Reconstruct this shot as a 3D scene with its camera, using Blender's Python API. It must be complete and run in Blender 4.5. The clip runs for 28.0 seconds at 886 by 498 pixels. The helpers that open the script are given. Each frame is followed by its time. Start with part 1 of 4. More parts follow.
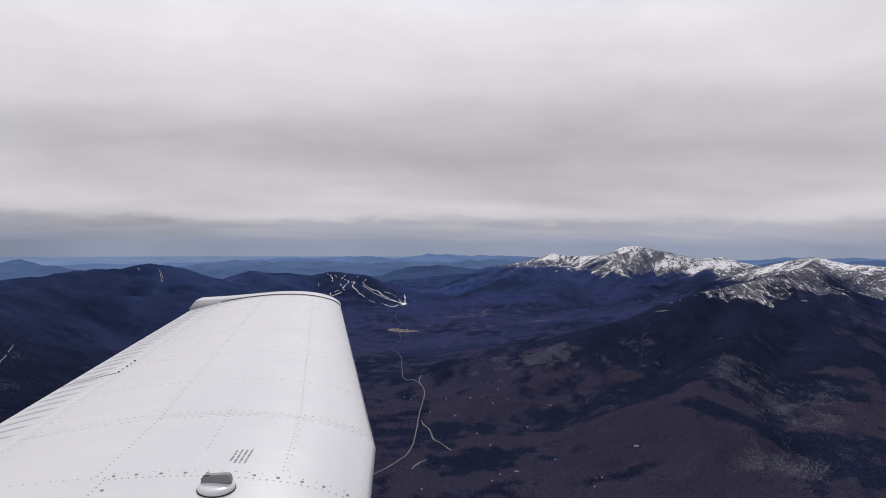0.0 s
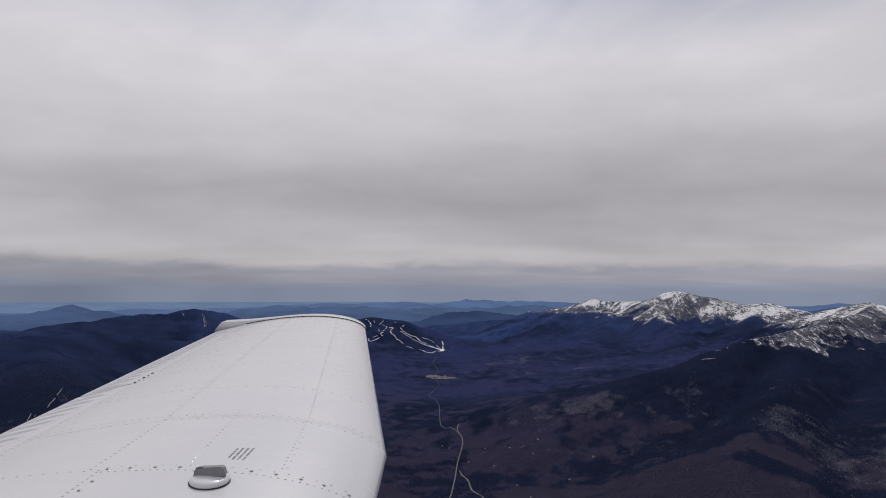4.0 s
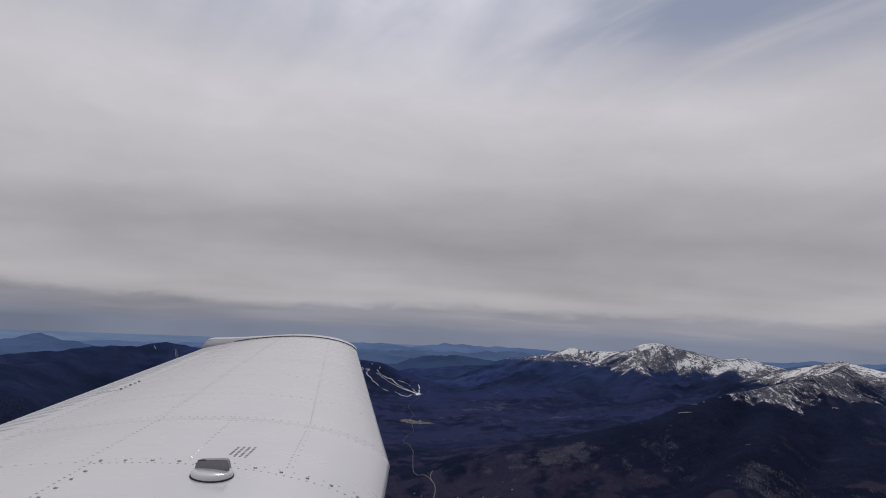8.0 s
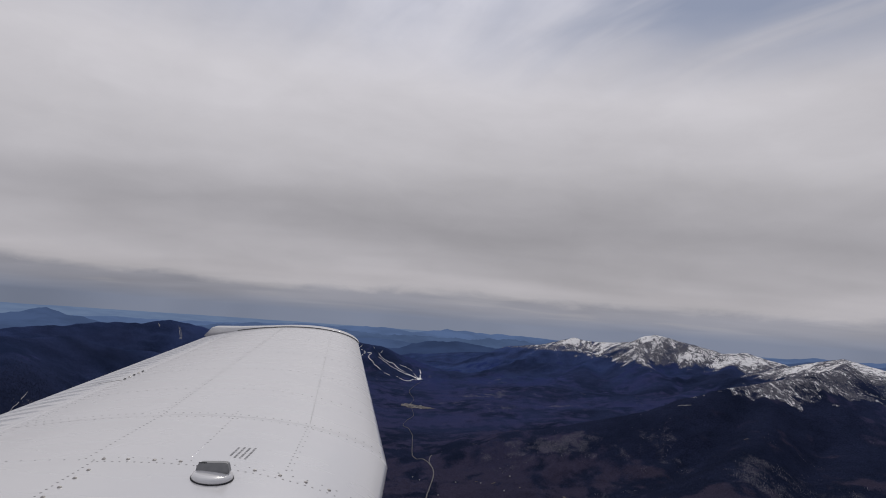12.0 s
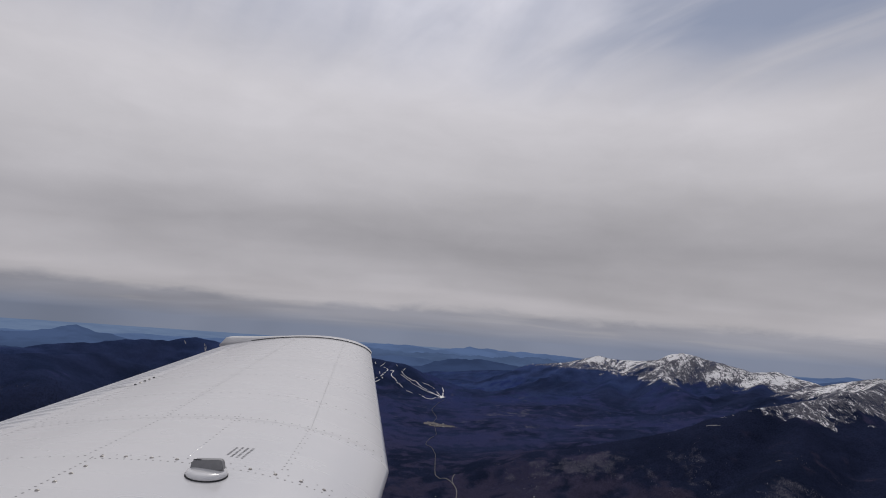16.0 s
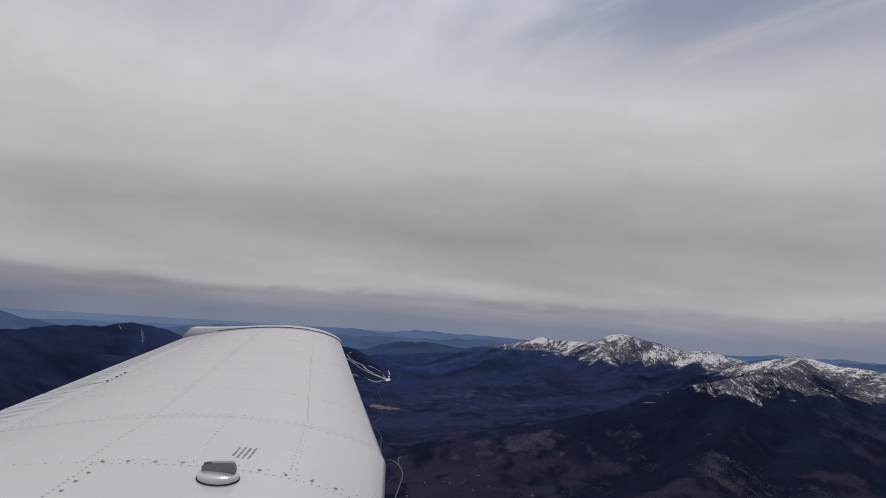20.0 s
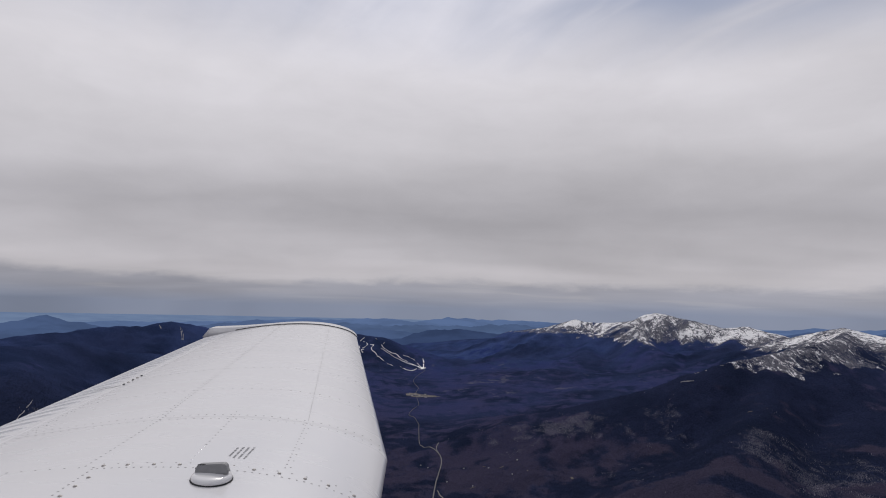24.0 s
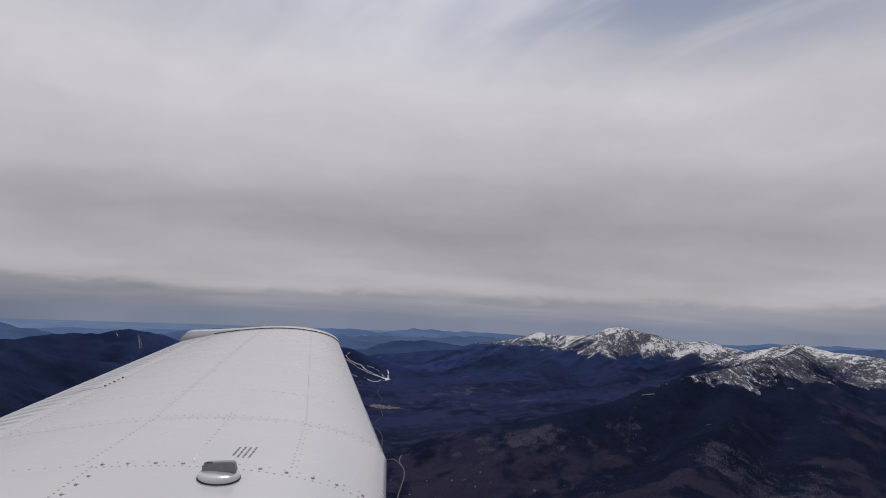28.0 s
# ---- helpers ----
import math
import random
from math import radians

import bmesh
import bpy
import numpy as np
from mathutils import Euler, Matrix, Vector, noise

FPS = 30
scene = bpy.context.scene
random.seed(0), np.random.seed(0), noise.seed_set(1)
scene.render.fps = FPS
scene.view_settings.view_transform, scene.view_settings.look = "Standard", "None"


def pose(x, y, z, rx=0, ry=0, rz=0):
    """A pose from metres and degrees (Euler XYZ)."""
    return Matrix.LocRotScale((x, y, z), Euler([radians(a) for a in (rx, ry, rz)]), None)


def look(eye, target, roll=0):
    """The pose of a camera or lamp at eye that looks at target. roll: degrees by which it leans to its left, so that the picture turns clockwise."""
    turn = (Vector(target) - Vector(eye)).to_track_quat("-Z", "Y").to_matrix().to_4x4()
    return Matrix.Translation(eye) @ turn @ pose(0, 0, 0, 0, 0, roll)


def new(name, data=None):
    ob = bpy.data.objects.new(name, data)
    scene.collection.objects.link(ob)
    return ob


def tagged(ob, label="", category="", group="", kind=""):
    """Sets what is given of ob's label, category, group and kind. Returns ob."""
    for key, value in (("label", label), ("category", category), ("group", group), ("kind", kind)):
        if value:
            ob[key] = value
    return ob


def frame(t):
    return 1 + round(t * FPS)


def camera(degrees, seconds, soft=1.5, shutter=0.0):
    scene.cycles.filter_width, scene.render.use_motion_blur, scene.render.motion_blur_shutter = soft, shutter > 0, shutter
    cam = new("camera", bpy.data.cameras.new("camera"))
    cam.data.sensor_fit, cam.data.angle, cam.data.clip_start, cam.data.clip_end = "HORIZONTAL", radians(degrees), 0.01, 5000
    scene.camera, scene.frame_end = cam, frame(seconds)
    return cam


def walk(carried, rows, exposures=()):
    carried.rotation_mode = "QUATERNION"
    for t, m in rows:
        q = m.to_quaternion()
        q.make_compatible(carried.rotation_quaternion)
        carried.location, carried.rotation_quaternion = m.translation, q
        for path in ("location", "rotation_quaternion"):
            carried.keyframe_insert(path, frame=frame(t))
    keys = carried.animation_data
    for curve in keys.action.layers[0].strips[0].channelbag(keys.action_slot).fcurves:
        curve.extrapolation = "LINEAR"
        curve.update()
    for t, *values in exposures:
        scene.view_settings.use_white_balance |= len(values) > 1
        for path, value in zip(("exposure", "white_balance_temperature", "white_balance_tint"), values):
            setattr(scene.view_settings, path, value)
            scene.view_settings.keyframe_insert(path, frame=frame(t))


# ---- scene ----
# One white wing seen from the cabin, and the mountain country under it. The country is built at one tenth of
# its size (1 m here is 10 m there), so that its horizon lies inside the reach of the lens; the wing has its true size.
EYE_Z = 168.0
cam = camera(72.0, 28.0, soft=1.0)
PATH = [  # seconds, eye x y z, turn rx ry rz
    (0, 0.0158, -0.1099, 168.2455, 89.627, -0.435, 0.844),
    (0.5, 0.0497, -0.0748, 168.1844, 90.742, 0.233, 1.903),
    (1, 0.1161, -0.0794, 168.2129, 90.247, 0.261, 3.371),
    (1.5, 0.1279, -0.0506, 168.1580, 91.532, 0.028, 4.141),
    (2, 0.1290, -0.0219, 168.0960, 93.076, -0.391, 4.712),
    (2.5, 0.1199, -0.0152, 168.0776, 93.479, -0.360, 4.593),
    (4.5, 0.0957, -0.0018, 168.0400, 94.393, -0.549, 4.262),
    (5, 0.0874, 0.0142, 167.9995, 95.645, -1.368, 4.476),
    (5.5, 0.0947, 0.0152, 167.9978, 95.683, -1.302, 4.653),
    (6, 0.0572, 0.0320, 167.9359, 97.156, -1.120, 3.940),
    (6.5, 0.0090, 0.0457, 167.8803, 98.960, -2.290, 3.108),
    (7, 0.0056, 0.0344, 167.9186, 97.788, -1.905, 2.820),
    (7.5, -0.0054, 0.0304, 167.9309, 97.543, -2.224, 2.550),
    (8, -0.0147, 0.0334, 167.9201, 97.945, -2.621, 2.418),
    (8.5, -0.0092, 0.0373, 167.9096, 98.304, -2.830, 2.637),
    (9, 0.0001, 0.0284, 167.9447, 97.462, -3.099, 2.827),
    (9.5, 0.0137, 0.0191, 167.9752, 96.535, -2.637, 2.976),
    (10, 0.0261, 0.0074, 168.0141, 95.652, -2.920, 3.207),
    (10.5, 0.0142, 0.0001, 168.0314, 95.229, -3.016, 2.846),
    (11, -0.0157, 0.0019, 168.0212, 95.612, -3.579, 2.240),
    (11.5, -0.0087, 0.0154, 167.9873, 96.636, -4.064, 2.653),
    (13.5, -0.0323, 0.0112, 167.9965, 96.662, -5.022, 2.204),
    (14, 0.0695, 0.0182, 167.9958, 96.728, -4.583, 4.748),
    (14.5, 0.1420, -0.0008, 168.0569, 95.254, -4.186, 6.224),
    (15, 0.1103, 0.0019, 168.0473, 95.300, -3.844, 5.416),
    (15.5, 0.0580, 0.0273, 167.9648, 97.364, -4.139, 4.466),
    (16, 0.0658, 0.0350, 167.9398, 98.109, -4.356, 4.774),
    (16.5, 0.0749, 0.0370, 167.9335, 98.172, -3.979, 4.954),
    (17, 0.0093, 0.0344, 167.9323, 98.412, -5.002, 3.452),
    (17.5, -0.0879, 0.0436, 167.8649, 100.236, -5.299, 1.002),
    (18, -0.1262, 0.0455, 167.8358, 101.139, -5.627, 0.004),
    (18.5, -0.1067, 0.0400, 167.8718, 100.105, -5.558, 0.516),
    (19, -0.0811, 0.0274, 167.9295, 98.407, -5.151, 1.076),
    (19.5, -0.1099, 0.0259, 167.9183, 98.470, -4.475, 0.184),
    (20, -0.1171, 0.0067, 167.9706, 96.891, -3.905, -0.262),
    (20.5, -0.0860, -0.0166, 168.0403, 94.943, -3.236, 0.187),
    (21, -0.0176, -0.0412, 168.1149, 92.933, -2.206, 1.385),
    (21.5, 0.0099, -0.0113, 168.0481, 94.321, -1.445, 2.244),
    (23.5, 0.0028, -0.0239, 168.0788, 93.664, -1.747, 1.979),
    (24, 0.0176, 0.0084, 167.9998, 95.562, -1.530, 2.713),
    (24.5, 0.0100, 0.0226, 167.9537, 96.658, -1.268, 2.659),
    (25, -0.0200, 0.0291, 167.9220, 97.465, -1.292, 1.996),
    (25.5, -0.0358, 0.0433, 167.8615, 99.046, -1.103, 1.753),
    (26, -0.0351, 0.0459, 167.8520, 99.350, -1.217, 1.822),
    (26.5, -0.0770, 0.0316, 167.8916, 98.361, -1.702, 0.639),
    (27, -0.0873, 0.0254, 167.9026, 97.919, -1.284, 0.230),
    (27.5, -0.0966, 0.0093, 167.9568, 96.714, -2.107, -0.048),
    (28, -0.1134, 0.0063, 167.9590, 96.704, -2.306, -0.479),
]
walk(cam, [(t, pose(x, y, z, a, b, c)) for t, x, y, z, a, b, c in PATH],
     exposures=[(0, 0.5), (1, 0.42), (2, 0.3), (5, 0.14), (8, -0.02), (10, -0.05), (11, 0.01), (14, 0.03), (15, 0.11), (16, 0.02), (18, -0.11), (20, -0.03), (21, 0.17), (24, 0.22), (25, 0.08), (27, -0.01), (28, 0.03)])

# ---------------------------------------------------------------- sky and sun
SUN_AZ, SUN_EL = -6.0, 50.0     # degrees east of the view's middle, above the horizon
world = bpy.data.worlds.new("world")
scene.world = world
world.use_nodes = True


class Net:
    """A short way to write a node tree."""

    def __init__(self, tree):
        self.t = tree
        tree.nodes.clear()

    def add(self, kind, **kw):
        n = self.t.nodes.new(kind)
        for k, v in kw.items():
            setattr(n, k, v)
        return n

    def link(self, a, b):
        if isinstance(a, (int, float)):
            b.default_value = a
        elif isinstance(a, tuple):
            b.default_value = a if len(a) == len(b.default_value) else (*a, 1.0)
        else:
            self.t.links.new(a, b)

    def math(self, op, a, b=0.0, c=None, clamp=False):
        n = self.add("ShaderNodeMath", operation=op, use_clamp=clamp)
        self.link(a, n.inputs[0])
        self.link(b, n.inputs[1])
        if c is not None:
            self.link(c, n.inputs[2])
        return n.outputs[0]

    def vec(self, op, a, b=(0.0, 0.0, 0.0)):
        n = self.add("ShaderNodeVectorMath", operation=op)
        self.link(a, n.inputs[0])
        self.link(b, n.inputs[1])
        return n.outputs[0]

    def mix(self, f, a, b):
        n = self.add("ShaderNodeMix", data_type="RGBA")
        self.link(f, n.inputs[0])
        self.link(a, n.inputs[6])
        self.link(b, n.inputs[7])
        return n.outputs[2]

    def noise(self, v, scale, detail=4.0, rough=0.55, distort=0.0):
        n = self.add("ShaderNodeTexNoise")
        self.link(v, n.inputs["Vector"])
        n.inputs["Scale"].default_value = scale
        n.inputs["Detail"].default_value = detail
        n.inputs["Roughness"].default_value = rough
        n.inputs["Distortion"].default_value = distort
        return n.outputs[0]

    def ramp(self, f, stops, smooth=True):
        n = self.add("ShaderNodeValToRGB")
        r = n.color_ramp
        r.interpolation = "EASE" if smooth else "LINEAR"
        while len(r.elements) < len(stops):
            r.elements.new(0.5)
        for e, (p, col) in zip(r.elements, stops):
            e.position = p
            e.color = (col, col, col, 1) if isinstance(col, (int, float)) else (*col, 1)
        self.link(f, n.inputs[0])
        return n.outputs[0]

    def span(self, f, lo, hi, a=0.0, b=1.0):
        n = self.add("ShaderNodeMapRange", clamp=True, interpolation_type="SMOOTHSTEP")
        for i, v in enumerate((f, lo, hi, a, b)):
            self.link(v, n.inputs[i])
        return n.outputs[0]


def build_sky():
    k = Net(world.node_tree)
    sky = k.add("ShaderNodeTexSky", sky_type="NISHITA", sun_disc=False, sun_elevation=radians(SUN_EL), sun_rotation=radians(SUN_AZ),
                altitude=2000.0, air_density=1.0, dust_density=1.2)
    way = k.add("ShaderNodeTexCoord").outputs["Generated"]
    sep = k.add("ShaderNodeSeparateXYZ")
    k.link(way, sep.inputs[0])
    up = k.math("MAXIMUM", sep.outputs[2], 0.0)
    inv = k.math("DIVIDE", 1.0, k.math("ADD", up, 0.13))
    comb = k.add("ShaderNodeCombineXYZ")
    k.link(k.math("MULTIPLY", sep.outputs[0], inv), comb.inputs[0])
    k.link(k.math("MULTIPLY", sep.outputs[1], inv), comb.inputs[1])
    deck = comb.outputs[0]
    # the layer of stratus: its own brightness from the far rim up to overhead, in soft rolls
    rolls = k.noise(k.vec("MULTIPLY", way, (2.4, 2.4, 10.0)), 1.25, 2.6, 0.45, 0.25)
    tall = k.math("ADD", up, k.math("MULTIPLY", k.math("SUBTRACT", rolls, 0.5), k.span(up, 0.02, 0.10, 0.016, 0.075)))
    torn = k.noise(k.vec("MULTIPLY", way, (7.0, 7.0, 26.0)), 1.5, 5.0, 0.6, 0.4)
    tall = k.math("ADD", tall, k.math("MULTIPLY", k.math("SUBTRACT", torn, 0.5), k.math("MULTIPLY", k.span(up, 0.012, 0.04, 0.0, 0.030), k.span(up, 0.12, 0.22, 1.0, 0.4))))
    body = k.ramp(tall, [(0.0, (0.196, 0.222, 0.296)), (0.010, (0.230, 0.246, 0.306)), (0.022, (0.270, 0.273, 0.316)), (0.034, (0.280, 0.281, 0.322)), (0.046, (0.428, 0.412, 0.436)), (0.056, (0.440, 0.422, 0.446)), (0.080, (0.402, 0.388, 0.412)),
                       (0.15, (0.366, 0.356, 0.382)), (0.25, (0.485, 0.472, 0.500)), (0.35, (0.565, 0.55, 0.585)), (0.50, (0.545, 0.54, 0.595)), (1.0, (0.56, 0.56, 0.60))], smooth=False)
    # thin shreds hanging under the rim
    shreds = k.noise(k.vec("MULTIPLY", way, (4.0, 4.0, 60.0)), 1.6, 3.0, 0.5, 0.3)
    shred_f = k.math("MULTIPLY", k.span(shreds, 0.50, 0.66), k.math("MULTIPLY", k.span(up, 0.004, 0.022), k.span(up, 0.034, 0.058, 1.0, 0.0)))
    body = k.mix(k.math("MULTIPLY", shred_f, 0.30), body, (0.355, 0.345, 0.365, 1))
    big = k.noise(k.vec("ADD", deck, (3.4, 1.7, 0.0)), 0.55, 2.0, 0.45)
    lumps = k.noise(k.vec("MULTIPLY", deck, (0.5, 1.0, 1.0)), 1.5, 2.2, 0.42, 0.3)
    veil = k.noise(k.vec("MULTIPLY", way, (1.0, 1.0, 1.9)), 3.6, 5.0, 0.5, 0.5)
    tone = k.math("ADD", k.math("MULTIPLY", k.math("SUBTRACT", big, 0.5), 0.42), k.math("MULTIPLY", k.math("SUBTRACT", lumps, 0.5), 0.26))
    tone = k.math("ADD", tone, k.math("MULTIPLY", k.math("SUBTRACT", veil, 0.5), 0.20))
    mottle = k.noise(k.vec("MULTIPLY", way, (1.0, 1.0, 2.6)), 11.0, 5.0, 0.58, 0.5)
    tone = k.math("ADD", tone, k.math("MULTIPLY", k.math("SUBTRACT", mottle, 0.5), k.span(up, 0.03, 0.10, 0.04, 0.13)))
    ripple = k.noise(k.vec("MULTIPLY", deck, (1.0, 0.7, 1.0)), 9.0, 3.0, 0.55, 0.6)
    tone = k.math("ADD", tone, k.math("MULTIPLY", k.math("SUBTRACT", ripple, 0.5), k.span(up, 0.36, 0.52, 0.0, 0.22)))
    tone = k.math("SUBTRACT", tone, k.math("MULTIPLY", k.span(sep.outputs[0], 0.05, 0.5), k.span(up, 0.27, 0.46, 0.0, 0.14)))
    tone = k.math("ADD", tone, k.span(sep.outputs[0], -0.1, -0.5, 0.0, 0.05))
    tone = k.math("SUBTRACT", tone, k.math("MULTIPLY", k.span(sep.outputs[0], -0.2, -0.5, 0.0, 0.17), k.span(up, 0.03, 0.07, 1.0, 0.0)))
    # the heavy grey roll before the rim, deepest a little off the middle
    across = k.math("MULTIPLY", k.span(sep.outputs[0], -0.52, -0.18), k.span(sep.outputs[0], 0.02, 0.34, 1.0, 0.25))
    height_in = k.math("MULTIPLY", k.span(up, 0.075, 0.145), k.span(up, 0.17, 0.27, 1.0, 0.0))
    tone = k.math("SUBTRACT", tone, k.math("MULTIPLY", k.math("MULTIPLY", across, height_in), 0.12))
    # the cloud is brighter towards the sun behind it
    near = k.add("ShaderNodeVectorMath", operation="DOT_PRODUCT")
    k.link(way, near.inputs[0])
    near.inputs[1].default_value = (math.sin(radians(SUN_AZ)) * math.cos(radians(SUN_EL)), math.cos(radians(SUN_AZ)) * math.cos(radians(SUN_EL)), math.sin(radians(SUN_EL)))
    lit = k.math("ADD", k.math("ADD", 1.0, tone), k.span(near.outputs["Value"], 0.84, 1.0, 0.0, 0.34))
    cloud = k.vec("MULTIPLY", body, lit)
    # high thin streaks where the blue shows through
    turn = k.add("ShaderNodeVectorRotate", rotation_type="Z_AXIS")
    k.link(deck, turn.inputs["Vector"])
    turn.inputs["Angle"].default_value = radians(58)
    streak = k.noise(k.vec("MULTIPLY", turn.outputs[0], (0.7, 2.2, 1.0)), 1.5, 4.5, 0.50, 1.2)
    side = k.span(sep.outputs[0], -0.05, 0.34, 0.55, 1.3)
    gap = k.math("MULTIPLY", k.span(up, 0.34, 0.475), k.span(up, 0.52, 0.64, 1.0, 0.55))
    wisps = k.math("ADD", 0.26, k.math("MULTIPLY", k.span(streak, 0.22, 0.72), 0.68))
    thin = k.math("MULTIPLY", k.math("MULTIPLY", wisps, side), gap)
    blue = k.mix(0.75, k.vec("MULTIPLY", sky.outputs[0], (0.09, 0.09, 0.09)), (0.298, 0.318, 0.398, 1))
    seen = k.mix(k.math("MULTIPLY", thin, 0.92, clamp=True), cloud, blue)
    bg = k.add("ShaderNodeBackground")
    k.link(seen, bg.inputs[0])
    bg.inputs[1].default_value = 1.0
    out = k.add("ShaderNodeOutputWorld")
    k.link(bg.outputs[0], out.inputs[0])


build_sky()
sun = new("sun", bpy.data.lights.new("sun", "SUN"))
sun.data.energy, sun.data.angle, sun.data.color = 0.9, radians(10), (1.0, 0.95, 0.88)
sun.matrix_world = look((300 * math.sin(radians(SUN_AZ)), 300, 300 * math.tan(radians(SUN_EL)) + EYE_Z), (0, 0, EYE_Z))


# ---------------------------------------------------------------- materials
def material(name):
    m = bpy.data.materials.new(name)
    m.use_nodes = True
    k = Net(m.node_tree)
    b = k.add("ShaderNodeBsdfPrincipled")
    k.link(b.outputs[0], k.add("ShaderNodeOutputMaterial").inputs[0])
    return m, k, b


def bump(k, b, height, strength, distance):
    n = k.add("ShaderNodeBump")
    n.inputs["Strength"].default_value, n.inputs["Distance"].default_value = strength, distance
    k.link(height, n.inputs["Height"])
    k.link(n.outputs[0], b.inputs["Normal"])


def plain(name, colour, rough=0.6, metal=0.0, scale=20.0, vary=0.12):
    """A plain surface with a little grain and soft stains."""
    m, k, b = material(name)
    pos = k.add("ShaderNodeTexCoord").outputs["Object"]
    g = k.math("ADD", k.math("MULTIPLY", k.noise(pos, scale), 1.2), k.math("MULTIPLY", k.noise(pos, scale * 0.13), 0.8))
    k.link(k.vec("MULTIPLY", (*colour,), k.ramp(k.math("MULTIPLY", g, 0.5), [(0.3, 1 - vary), (0.7, 1 + vary)], False)), b.inputs["Base Color"])
    b.inputs["Roughness"].default_value, b.inputs["Metallic"].default_value = rough, metal
    bump(k, b, k.noise(pos, scale * 4), 0.15, 0.002)
    return m


def wing_paint():
    """White enamel on riveted sheet: faint oil-canning, dust and streaks along the air flow."""
    m, k, b = material("wing_white_paint")
    pos = k.add("ShaderNodeTexCoord").outputs["Object"]
    dirt = k.noise(k.vec("MULTIPLY", pos, (0.8, 3.0, 1.0)), 2.0, 3.0, 0.5)
    spots = k.noise(pos, 60.0, 3.0, 0.6)
    base = k.mix(k.span(dirt, 0.45, 0.8, 0.0, 0.25), (0.70, 0.69, 0.69, 1), (0.625, 0.612, 0.605, 1))
    base = k.mix(k.span(spots, 0.70, 0.80, 0.0, 0.05), base, (0.55, 0.54, 0.52, 1))
    k.link(base, b.inputs["Base Color"])
    k.link(k.span(dirt, 0.3, 0.8, 0.24, 0.32), b.inputs["Roughness"])
    b.inputs["Coat Weight"].default_value = 0.6
    b.inputs["Coat Roughness"].default_value = 0.08
    bump(k, b, k.noise(pos, 1.6, 1.0, 0.4), 0.06, 0.012)
    return m


WHITE = wing_paint()
SEAM = plain("seam_grime", (0.46, 0.455, 0.45), 0.7, scale=40)
RIVET = plain("rivet_head", (0.26, 0.255, 0.255), 0.55, 0.2, scale=200)
SCREW = plain("screw_metal", (0.34, 0.32, 0.30), 0.45, 0.7, scale=150, vary=0.35)
# grey deepened to hold the shade on the cap tab's near face
GREY = plain("cap_grey_and_shade", (0.25, 0.25, 0.255), 0.5, 0.2, scale=60)
# dark colour standing for the step's shadow at the tip joint
STEP_SHADE = plain("joint_step_shade", (0.10, 0.10, 0.105), 0.8, scale=60)
BLACK = plain("black_rubber", (0.03, 0.03, 0.032), 0.8, scale=80)
INK = plain("placard_ink", (0.26, 0.26, 0.27), 0.7, scale=300)


